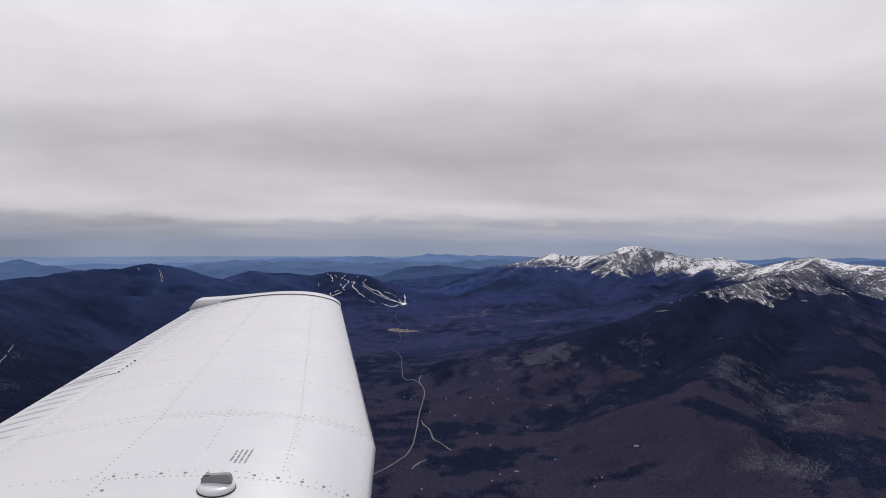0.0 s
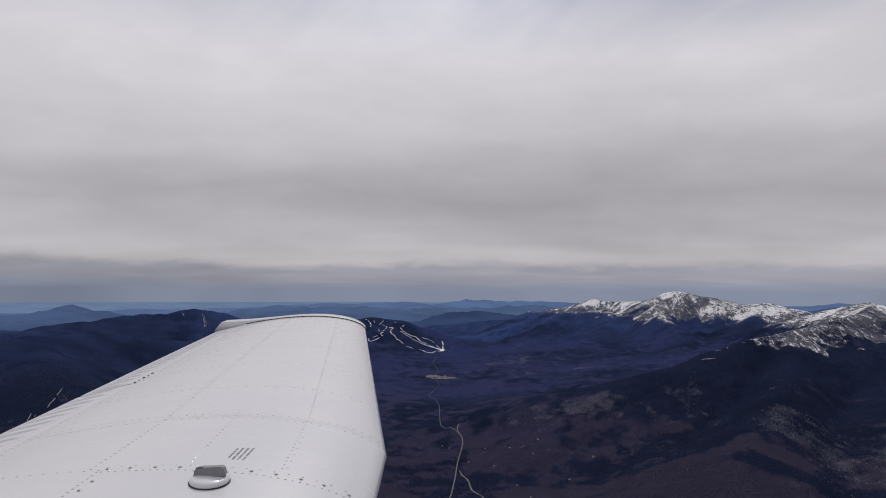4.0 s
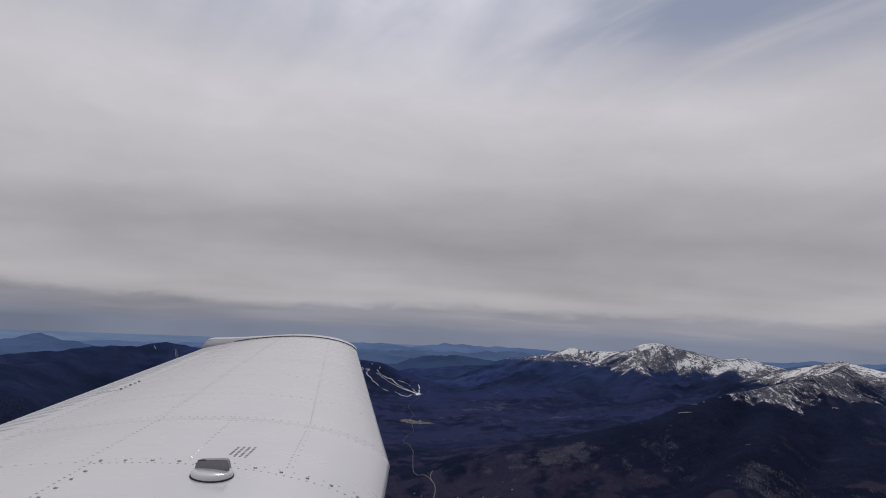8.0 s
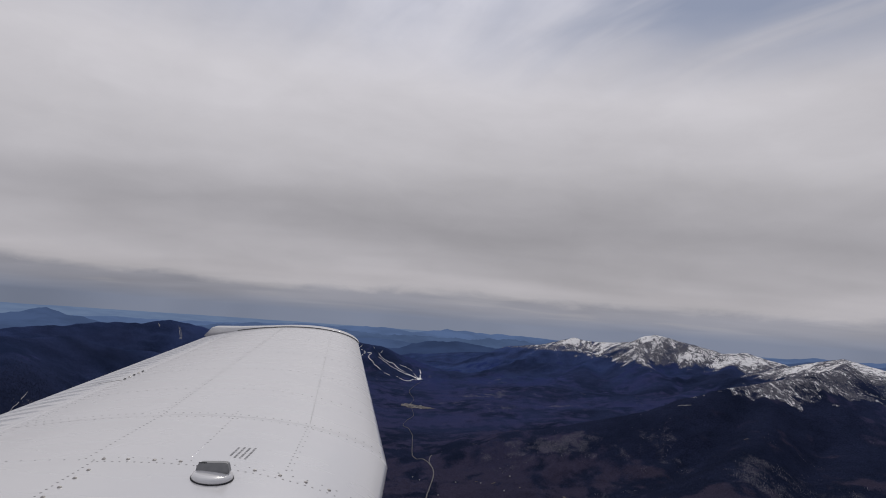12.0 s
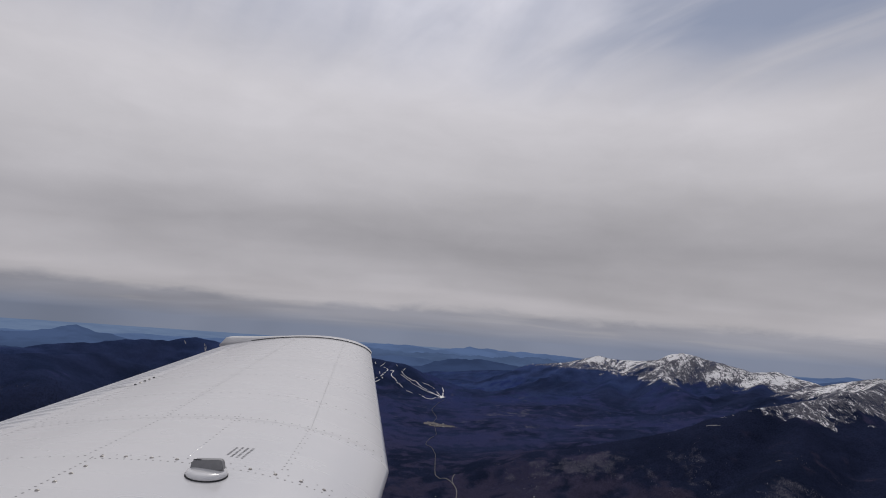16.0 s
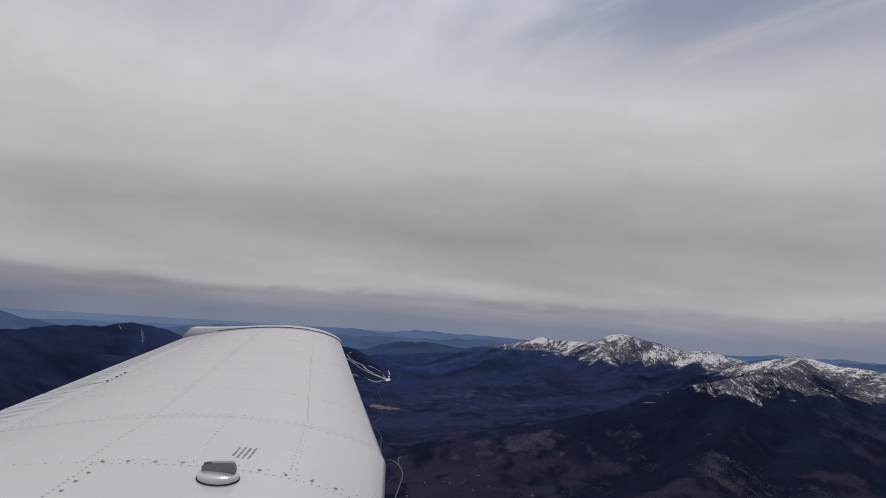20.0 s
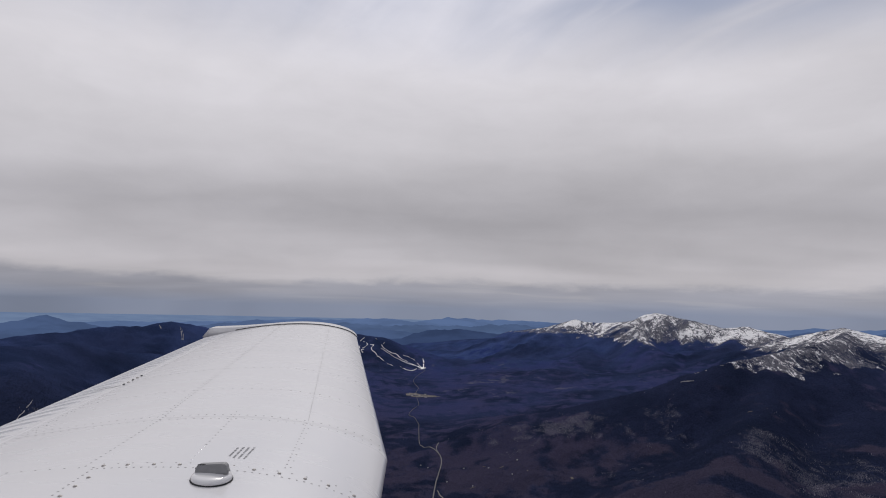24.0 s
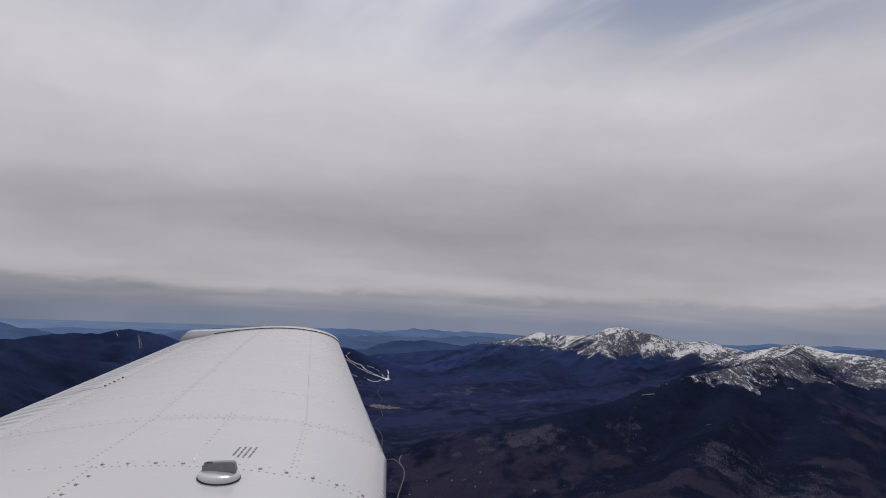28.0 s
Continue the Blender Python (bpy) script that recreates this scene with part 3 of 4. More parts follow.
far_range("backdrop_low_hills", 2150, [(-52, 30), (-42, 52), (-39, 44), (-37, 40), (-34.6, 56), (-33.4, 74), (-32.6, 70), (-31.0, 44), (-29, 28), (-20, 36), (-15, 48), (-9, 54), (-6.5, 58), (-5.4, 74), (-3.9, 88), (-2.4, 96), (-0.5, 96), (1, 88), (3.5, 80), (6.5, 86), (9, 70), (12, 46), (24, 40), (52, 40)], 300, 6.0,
          far_haze("low_blue_hills", HILL, shade_of(HILL, 0.75)), "low wooded hills beyond the notch, blue with painted haze")
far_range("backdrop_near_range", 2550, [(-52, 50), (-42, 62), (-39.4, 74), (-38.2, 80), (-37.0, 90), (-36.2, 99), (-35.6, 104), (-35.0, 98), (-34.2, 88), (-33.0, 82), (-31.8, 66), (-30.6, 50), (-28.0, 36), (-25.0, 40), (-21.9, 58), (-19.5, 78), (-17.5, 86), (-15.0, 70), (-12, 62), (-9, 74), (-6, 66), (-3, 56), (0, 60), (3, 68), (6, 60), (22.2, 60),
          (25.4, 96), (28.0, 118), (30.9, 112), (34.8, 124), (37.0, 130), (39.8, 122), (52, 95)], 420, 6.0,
          far_haze("blue_hills", FAR_HILL, shade_of(FAR_HILL, 0.78)), "wooded hills in the distance, blue with painted haze")
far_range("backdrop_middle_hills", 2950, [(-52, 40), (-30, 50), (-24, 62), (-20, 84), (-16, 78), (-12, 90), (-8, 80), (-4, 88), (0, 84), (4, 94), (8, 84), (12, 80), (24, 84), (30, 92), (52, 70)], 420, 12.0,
          far_haze("hazy_blue_hills", shade_of(RANGE, 0.86), shade_of(RANGE, 0.70)), "hazy blue hills behind the near hills")
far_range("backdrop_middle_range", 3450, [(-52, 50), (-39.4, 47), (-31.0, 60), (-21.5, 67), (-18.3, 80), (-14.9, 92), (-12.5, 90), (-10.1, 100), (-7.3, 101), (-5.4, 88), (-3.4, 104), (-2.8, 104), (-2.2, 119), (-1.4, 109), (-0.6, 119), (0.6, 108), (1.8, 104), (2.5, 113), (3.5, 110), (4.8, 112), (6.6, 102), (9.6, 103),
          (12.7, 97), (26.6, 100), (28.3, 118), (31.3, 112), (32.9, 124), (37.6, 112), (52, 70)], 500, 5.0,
          far_haze("pale_blue_hills", shade_of(RANGE, 1.12), shade_of(RANGE, 0.92)), "mountain range far behind the valley, pale blue with painted haze")
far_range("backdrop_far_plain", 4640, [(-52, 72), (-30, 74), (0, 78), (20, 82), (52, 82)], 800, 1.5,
          far_haze("hazy_plain", (0.126, 0.177, 0.285), (0.108, 0.155, 0.260)), "pale blue hazy lowland running to the horizon")


# ---------------------------------------------------------------- the wing
WING_TURN = (6.036, -3.849, 2.524)
wing = tagged(new("aircraft_wing"), "white riveted metal wing of a light aircraft in flight", "wing")
wing.matrix_basis = pose(0, 0, EYE_Z, *WING_TURN)
Y_ROOT, Y_BREAK, Y_TIP, HINGE = 0.45, 2.2, 4.6, 0.815


def mix1(a, b, t):
    return a + (b - a) * t


def section(y):
    """Leading and trailing edge x and z at the span station y."""
    if y < Y_BREAK:
        t = (y - 1.2) / (Y_BREAK - 1.2)
        return mix1(-0.180, -0.212, t), mix1(-1.88, -1.872, t), -0.775, -0.70
    t = (y - Y_BREAK) / (Y_TIP - Y_BREAK)
    return mix1(-0.212, -0.655, t), mix1(-1.872, -1.79, t), mix1(-0.775, -0.69, t), mix1(-0.70, -0.63, t)


def surface(u, y, upper=True):
    """A point of the skin: u from the leading (0) to the trailing edge (1)."""
    xl, xt, zl, zt = section(y)
    c = xl - xt
    yt = 5 * 0.145 * (0.2969 * math.sqrt(u) - 0.126 * u - 0.3516 * u * u + 0.2843 * u ** 3 - 0.1036 * u ** 4)
    camber = 4 * 0.024 * u * (1 - u)
    return Vector((xl - u * c, y, mix1(zl, zt, u) + c * (camber + (yt if upper else -0.85 * yt))))


def normal(u, y):
    e = 0.004
    a, b = max(u - e, 0.0005), u + e
    n = (surface(b, y) - surface(a, y)).cross(surface(u, y + 0.01) - surface(u, y - 0.01))
    n.normalize()
    return n if n.z > 0 else -n


def at_x(x, y):
    xl, xt, _, _ = section(y)
    return (xl - x) / (xl - xt)


def part(name, bm, mat, parent, label="", soft=True, kind=""):
    me = bpy.data.meshes.new(name)
    bmesh.ops.recalc_face_normals(bm, faces=bm.faces[:])
    bm.to_mesh(me)
    bm.free()
    if soft:
        smooth(me)
    me.materials.append(mat)
    ob = new(name, me)
    ob.parent = parent
    return tagged(ob, label, kind=kind)


def loft(rings, close_ends=False):
    """A closed skin through rings of points."""
    bm = bmesh.new()
    vs = [[bm.verts.new(p) for p in ring] for ring in rings]
    for a, b in zip(vs, vs[1:]):
        for i in range(len(a)):
            j = (i + 1) % len(a)
            bm.faces.new((a[i], a[j], b[j], b[i]))
    if close_ends:
        bm.faces.new(vs[0][::-1])
        bm.faces.new(vs[-1])
    return bm


def ring(y, u0, u1, n_up=44, n_low=18):
    """The outline of the wing at y from chord share u0 to u1."""
    def share(i, n):
        t = i / n
        return u0 + (u1 - u0) * (t * t if u0 == 0 else t)
    ups = [share(i, n_up) for i in range(n_up + 1)]
    ups.insert(-1, u1 - 0.0015)
    up = [surface(u, y) for u in ups]
    if u0 > 0:      # the nose of a moving surface, tucked under the skin before it
        up = [surface(u0 - 0.012, y) - Vector((0, 0, 0.006)), surface(u0 - 0.006, y) - Vector((0, 0, 0.002))] + up
    low = [surface(share(i, n_low), y, False) for i in range(n_low, 0 if u0 == 0 else -1, -1)]
    return up + low


def stations(a, b, n):
    return [a + (b - a) * i / n for i in range(n + 1)]


def rib(y, u0, u1):
    bm = bmesh.new()
    bm.faces.new([bm.verts.new(p) for p in ring(y, u0, u1)])
    return bm


part("root_rib", rib(Y_ROOT + 0.004, 0, HINGE), GREY, wing, "plain grey rib closing the wing root", soft=False)
part("inner_skin", loft([ring(y, 0, HINGE) for y in stations(Y_ROOT, Y_BREAK, 24)]), WHITE, wing, "white painted sheet over the fuel tank bay")
part("outer_skin", loft([ring(y, 0, HINGE) for y in stations(Y_BREAK + 0.0006, Y_TIP, 34)]), WHITE, wing, "white painted sheet with rows of rivets")
flap = part("flap", loft([ring(y, HINGE, 1.0, 10, 6) for y in stations(Y_ROOT, 2.96, 20)]), WHITE, wing, "white flap with pressed stiffening beads")
aileron = part("aileron", loft([ring(y, HINGE, 1.0, 10, 6) for y in stations(2.972, 4.56, 16)]), WHITE, wing, "white aileron with pressed stiffening beads")


def bead(y, parent):
    """One rounded bead pressed into the thin trailing sheet, along the chord."""
    bm = bmesh.new()
    rows = []
    for i in range(13):
        t = i / 12
        u = HINGE + 0.028 + (0.985 - HINGE - 0.028) * t
        w, h = 0.009 * min(1, 6 * t + 0.15, 6 * (1 - t) + 0.4), 0.0066 * min(1, 5 * t, 5 * (1 - t) + 0.3)
        row = []
        for j in range(7):
            s = -1 + j / 3
            p = surface(u, y + s * w)
            row.append(bm.verts.new(p + Vector((0, 0, h * math.cos(s * math.pi / 2) - 0.0004))))
        rows.append(row)
    for a, b in zip(rows, rows[1:]):
        for j in range(6):
            bm.faces.new((a[j], a[j + 1], b[j + 1], b[j]))
    return part("bead", bm, WHITE, parent)


y = 0.62
while y < 4.5:
    if abs(y - 2.966) > 0.04:
        bead(y, flap if y < 2.966 else aileron)
    y += 0.092


def tip_top(u):
    """Height of the moulded tip over the chord share u: the section's crest, then a blunt raised tail."""
    z = surface(u, Y_TIP).z + 0.007
    flat = surface(0.60, Y_TIP).z + 0.007
    tail = mix1(flat, -0.566, min(1.0, max(0.0, (u - 0.60) / 0.2)))
    return max(z, tail) if u > 0.60 else z


def fairing():
    """The moulded tip: it follows the section, stays blunt at the back and rounds down outboard."""
    xl, xt, zl, zt = section(Y_TIP)
    us = [(i / 40) ** 1.7 for i in range(41)]
    us[-1:] = [0.978, 0.990, 1.0]
    rings = []
    for t in (0.0, 0.02, 0.12, 0.25, 0.38, 0.5, 0.6, 0.7, 0.79, 0.87, 0.93, 0.97, 1.0):
        yy = Y_TIP + 0.004 + 0.27 * t
        drop = 1 - math.sqrt(max(0.0, 1 - (t * 0.985) ** 3.6))
        pts = []
        for u in us:
            mid = mix1(zl, zt, u) - 0.02
            x = xl - u * (xl - xt) - 0.05 * drop * (1 - 2 * u) - 0.11 * t ** 2 * (1 - u) ** 5 + (0.016 if u > 0.97 else 0.0)
            pts.append(Vector((x - (0.0 if u < 1 else 0.045), yy, mid + ((tip_top(u) if u < 1 else surface(1.0, Y_TIP).z + 0.004) - mid) * (1 - 0.85 * drop))))
        for u in (0.98, 0.8, 0.6, 0.4, 0.2, 0.06):
            mid = mix1(zl, zt, u) - 0.02
            low = surface(u, Y_TIP, False).z if u < 0.9 else mid - 0.03
            pts.append(Vector((xl - u * (xl - xt) - 0.05 * drop * (1 - 2 * u), yy, mid + (low - mid) * (1 - 0.85 * drop))))
        rings.append(pts)
    return loft(rings, True)


def joint():
    """The joint between the skin and the moulded tip: a dark strip painted as the step's shadow."""
    bm = bmesh.new()
    last = None
    for i in range(61):
        u = 0.004 + 0.80 * (i / 60) ** 1.3
        p = surface(u, Y_TIP)
        n = normal(max(u, 0.006), Y_TIP - 0.02)
        row = [bm.verts.new(p + Vector((0, 0.0015, 0)) - n * 0.002), bm.verts.new(p + Vector((0, 0.0015, 0)) + n * 0.0058)]
        if last:
            bm.faces.new((last[0], row[0], row[1], last[1]))
        last = row
    return bm


part("tip_joint", joint(), STEP_SHADE, wing, "dark seam before the wingtip, the step's shadow painted in")
part("wingtip_fairing", fairing(), WHITE, wing, "white moulded wingtip with a blunt raised rear corner")


def strip(path, width, mat, name, lift=0.0008, label=""):
    """A thin line laid on the skin along points (u, y)."""
    bm = bmesh.new()
    last = None
    for k, (u, yy) in enumerate(path):
        p, n = surface(u, yy), normal(u, yy)
        a, b = path[max(k - 1, 0)], path[min(k + 1, len(path) - 1)]
        side = (surface(*b) - surface(*a)).cross(n)
        side.normalize()
        row = [bm.verts.new(p + n * lift + side * s * width / 2) for s in (-1, 1)]
        if last:
            bm.faces.new((last[0], last[1], row[1], row[0]))
        last = row
    return part(name, bm, mat, wing, label)


strip([(at_x(-0.496, 2.22) + 0.008 * i / 30, 2.23 + 2.3 * i / 30) for i in range(31)], 0.0020, SEAM, "lap_seam")
strip([(0.03 + 0.455 * i / 40, 2.212) for i in range(41)], 0.0009, SEAM, "lap_seam")


def dome(bm, p, n, r, h):
    """One low round head on the skin."""
    q = n.to_track_quat("Z", "Y").to_matrix()
    rings = [[bm.verts.new(p + q @ Vector((r * s * math.cos(a), r * s * math.sin(a), h * c))) for a in (k * math.tau / 6 for k in range(6))] for s, c in ((1, 0), (0.7, 0.75))]
    tip = bm.verts.new(p + n * h)
    for k in range(6):
        j = (k + 1) % 6
        bm.faces.new((rings[0][k], rings[0][j], rings[1][j], rings[1][k]))
        bm.faces.new((rings[1][k], rings[1][j], tip))


rng = random.Random(4)


def rivets(a, b, gap, r=0.0039, jitter=0.0, mat=None):
    """A row of flush rivets from (u, y) to (u, y)."""
    length = (surface(*b) - surface(*a)).length
    count = max(2, round(length / gap))
    bm = bmesh.new()
    for i in range(count + 1):
        t = i / count
        u, yy = mix1(a[0], b[0], t), mix1(a[1], b[1], t) + rng.uniform(-jitter, jitter)
        n = normal(u, yy)
        dome(bm, surface(u, yy) - n * 0.0003, n, r * rng.uniform(0.8, 1.15), 0.0010)
    return part("riveting", bm, mat or RIVET, wing, kind="stuff")


rivets((0.02, 1.702), (0.46, 1.702), 0.021)
rivets((0.02, 1.738), (0.46, 1.738), 0.042, 0.0034)
rivets((0.47, 1.715), (0.78, 1.76), 0.045)
rivets((0.468, 1.70), (0.462, 0.9), 0.022)
rivets((0.015, 2.185), (0.79, 2.185), 0.030)
rivets((0.015, 2.232), (0.79, 2.232), 0.030)
for yy, g in ((2.62, 0.042), (3.05, 0.042), (3.52, 0.045), (4.02, 0.048), (4.45, 0.05)):
    rivets((0.05, yy), (0.79, yy), g, 0.0046, 0.001)
rivets((0.488, 1.73), (0.488, 4.55), 0.026, 0.0042)
rivets((0.497, 2.26), (0.497, 4.55), 0.040, 0.0034)
rivets((0.322, 1.90), (0.333, 2.27), 0.030)
rivets((0.318, 1.765), (0.3215, 1.88), 0.028, 0.0036, 0.001, plain("bare_rivet_metal", (0.75, 0.75, 0.76), 0.22, 0.9, scale=150))
rivets((0.158, 1.77), (0.172, 2.2), 0.028)
rivets((0.150, 1.78), (0.164, 2.2), 0.056, 0.0034)
rivets((0.800, 1.0), (0.800, 4.5), 0.030)
rivets((0.785, 1.0), (0.785, 4.5), 0.060, 0.0034)


def screw(x, yy):
    u = at_x(x, yy)
    n = normal(u, yy)
    bm = bmesh.new()
    dome(bm, surface(u, yy) - n * 0.0002, n, 0.0062, 0.0036)
    part("screw", bm, SCREW, wing, "weathered screw head")


for sx in (-0.26, -0.331, -0.396, -0.468, -0.539, -0.680, -0.747, -0.82, -0.894, -0.962):
    screw(sx, 1.722)
for sy in (1.634, 1.574, 1.512, 1.45, 1.39, 1.32):
    screw(-0.953, sy)
# dark hinge bolts between flap and aileron
for k in range(5):
    u, yy = HINGE - 0.004, 2.98 + 0.045 * k
    bm = bmesh.new()
    n = normal(u, yy)
    dome(bm, surface(u, yy), n, 0.007, 0.005)
    part("hinge_bolt", bm, SCREW if k % 2 else BLACK, wing)


def lathe(profile, centre, turn, steps=40):
    bm = bmesh.new()
    rows = [[bm.verts.new(centre + turn @ Vector((r * math.cos(a), r * math.sin(a), z))) for a in (k * math.tau / steps for k in range(steps))] for r, z in profile]
    for a, b in zip(rows, rows[1:]):
        for k in range(steps):
            j = (k + 1) % steps
            bm.faces.new((a[k], a[j], b[j], b[k]))
    bm.faces.new(rows[-1])
    bm.faces.new(rows[0][::-1])
    return bm


def fuel_cap():
    x0, y0 = -0.623, 1.630
    u = at_x(x0, y0)
    p, n = surface(u, y0), normal(u, y0)
    q = n.to_track_quat("Z", "Y").to_matrix()
    cap = part("fuel_cap", lathe([(0.051, -0.004), (0.053, 0.003), (0.0525, 0.008), (0.050, 0.012), (0.043, 0.015), (0.030, 0.0165), (0.012, 0.017)], p, q), WHITE, wing, "white painted round fuel filler cap with a raised tab")
    part("gasket", lathe([(0.0535, -0.004), (0.0550, 0.000), (0.0545, 0.0030), (0.0520, 0.0035)], p, q), BLACK, cap, "black rubber ring")
    # the raised tab: a folded plate with rounded corners, leaning away
    outline = [(-0.046, 0.0), (-0.042, 0.015)]
    outline += [(-0.042 + 0.009 - 0.009 * math.cos(a), 0.015 + 0.010 * math.sin(a)) for a in (radians(d) for d in (30, 60, 90))]
    outline += [(0.033 + 0.009 * math.sin(a), 0.015 + 0.010 * math.cos(a)) for a in (radians(d) for d in (0, 30, 60, 90))]
    outline += [(0.046, 0.0)]
    bm = bmesh.new()
    front = [bm.verts.new(p + Vector((a, -0.004 + 0.25 * b, 0.0135 + b))) for a, b in outline]
    back = [bm.verts.new(p + Vector((a * 0.96, 0.020 + 0.10 * b, 0.0135 + b * 0.97))) for a, b in outline]
    bm.faces.new(front)
    bm.faces.new(back[::-1])
    for i in range(len(front)):
        j = (i + 1) % len(front)
        bm.faces.new((front[i], front[j], back[j], back[i]))
    bmesh.ops.bevel(bm, geom=bm.edges[:], offset=0.0016, segments=2, affect="EDGES")
    part("cap_tab", bm, GREY, cap, "grey worn tab folded up, shade in its colour", soft=False)
    # chipped dark edge along one corner of the tab
    bm = bmesh.new()
    for i in range(9):
        a = -0.042 + 0.0030 * i + rng.uniform(-0.001, 0.001)
        bmesh.ops.create_icosphere(bm, subdivisions=1, radius=rng.uniform(0.0014, 0.0026), matrix=Matrix.Translation(p + Vector((a, 0.0055 + rng.uniform(-0.001, 0.001), 0.0135 + min(0.0245, 0.016 + 0.004 * i)))))
    part("chipped_edge", bm, BLACK, cap, kind="stuff")
    return cap


fuel_cap()


def placard():
    """Four lines of small stencilled writing beside the cap, as bars."""
    bm = bmesh.new()
    for line in range(4):
        yy, end = 1.795 + (0.012 if line == 0 else 0.0), 1.885 + 0.004 * line
        while yy < end:
            w, gap = rng.uniform(0.004, 0.008), 0.0016 if rng.random() < 0.7 else 0.006
            quad = []
            for dx, dy in ((0, 0), (0.0060, 0), (0.0060, w), (0, w)):
                X, Y2 = -0.640 + 0.0155 * line + dx, yy + dy
                u = at_x(X, Y2)
                quad.append(bm.verts.new(surface(u, Y2) + normal(u, Y2) * 0.0006))
            bm.faces.new(quad)
            yy += w + gap
    part("placard", bm, INK, wing, "small dark stencilled fuel placard", soft=False)


placard()


# ---------------------------------------------------------------- roads, runs and slides laid on the land
def glide(points, gap):
    """A smooth line through x, y points with about that gap between its points."""
    pts = [np.array(p, float) for p in points]
    pts = [2 * pts[0] - pts[1]] + pts + [2 * pts[-1] - pts[-2]]
    out = []
    for a, b, c, d in zip(pts, pts[1:], pts[2:], pts[3:]):
        n = max(2, int(np.linalg.norm(c - b) / gap))
        for i in range(n):
            t = i / n
            out.append(0.5 * (2 * b + (c - a) * t + (2 * a - 5 * b + 4 * c - d) * t * t + (3 * b - a - 3 * c + d) * t ** 3))
    out.append(pts[-2])
    return np.array(out)


def ribbon(name, points, width, mat, label, category, group="", kind="", ragged=0.0, lift=0.5, seed=1, across=5, gaps=0.0):
    """A band laid over the land along a line; its edges may be ragged and it tapers where width is a pair."""
    line = glide(points, 1.5)
    n = len(line)
    w = np.interp(np.linspace(0, 1, n), np.linspace(0, 1, len(width)), width) if isinstance(width, tuple) else np.full(n, float(width))
    d = np.gradient(line, axis=0)
    d /= np.linalg.norm(d, axis=1)[:, None] + 1e-9
    side = np.stack([d[:, 1], -d[:, 0]], -1)
    s = np.linspace(-0.5, 0.5, across)
    wob = 1 + ragged * fbm(line[:, 0] * 3, line[:, 1] * 3, 9.0, 3, seed)
    off = ragged * 0.6 * w * fbm(line[:, 0], line[:, 1], 14.0, 3, seed + 9)
    xy = line[:, None] + side[:, None] * (s[None, :, None] * (w * wob)[:, None, None] + off[:, None, None])
    z = country(xy[..., 0].ravel(), xy[..., 1].ravel())[0].reshape(n, across) + lift - 1.2 * np.abs(s[None, :]) ** 3 * 4 * lift
    bare = fbm(line[:, 0], line[:, 1] + 3.0 * seed, 7.0, 2, seed + 21) > 0.42 - gaps if gaps else np.zeros(n, bool)
    bare[:4], bare[-4:] = False, False
    ends = [0] + [i for i in range(1, n) if bare[i] != bare[i - 1]] + [n]
    ob = None
    for a, b in zip(ends, ends[1:]):
        if bare[a] or b - a < 3:
            continue
        bm = bmesh.new()
        vs = [[bm.verts.new((xy[i, j, 0], xy[i, j, 1], z[i, j])) for j in range(across)] for i in range(a, b)]
        for p, q in zip(vs, vs[1:]):
            for j in range(across - 1):
                bm.faces.new((p[j], p[j + 1], q[j + 1], q[j]))
        ob = tagged(part(name, bm, mat, None), label, category, group, kind)
    return ob


def clearing(name, centre, size, turn, mat, label):
    """A patch of open ground with a ragged edge."""
    bm = bmesh.new()
    rows = []
    for q in (0.0, 0.4, 0.75, 1.0):
        row = []
        for k in range(40):
            a = k * math.tau / 40
            r = q * (1 + 0.25 * math.sin(2 * a + turn) + 0.18 * math.sin(5 * a + 2.0 * turn) + 0.10 * math.sin(9 * a) + 0.08 * math.sin(14 * a + turn))
            x, y2 = size[0] * r * math.cos(a), size[1] * r * math.sin(a)
            c, s = math.cos(turn * 0.3), math.sin(turn * 0.3)
            row.append((centre[0] + c * x - s * y2, centre[1] + s * x + c * y2, q))
        rows.append(row)
    flat = np.array(rows)
    z = country(flat[..., 0].ravel(), flat[..., 1].ravel())[0].reshape(flat.shape[:2]) + 0.55 - 0.35 * flat[..., 2] ** 4
    vs = [[bm.verts.new((p[0], p[1], z[i][k])) for k, p in enumerate(row)] for i, row in enumerate(rows)]
    for a, b in zip(vs, vs[1:]):
        for k in range(40):
            j = (k + 1) % 40
            bm.faces.new((a[k], a[j], b[j], b[k]))
    return tagged(part(name, bm, mat, None), label, "clearing", kind="structure")


ribbon("road", [(-74.9, 374.6), (-63.8, 394.7), (-55.6, 406.2), (-38.8, 431.7), (-30.6, 453.7), (-27.9, 490.7), (-27.6, 539.7), (-25.2, 580.7), (-29.1, 604.7), (-39.6, 623.7), (-50.1, 641.6), (-58, 716), (-61, 753.3)], (1.2, 1.2, 1.1, 0.8, 0.5), ROAD, "pale asphalt highway winding up the wooded valley", "road", kind="structure", lift=0.7)
ribbon("upper_road", [(-61, 753.3), (-70.1, 794.6), (-79.1, 810.2), (-78, 849.3), (-73, 882.5), (-78.3, 925.3), (-85.7, 978.3), (-85.6, 1022.4), (-93.8, 1054.1), (-100.6, 1092.8), (-97.4, 1158), (-87.8, 1189.4)], (0.5, 0.4, 0.4, 0.42, 0.42), ROAD, "far stretch of the highway half hidden by trees", "road", kind="structure", lift=0.8, gaps=0.08, seed=5)
ribbon("side_road", [(-29.1, 604.7), (-32, 616.7), (-30.8, 633.7)], 1.0, ROAD, "pale side road leaving the highway", "road", kind="structure", lift=0.7)
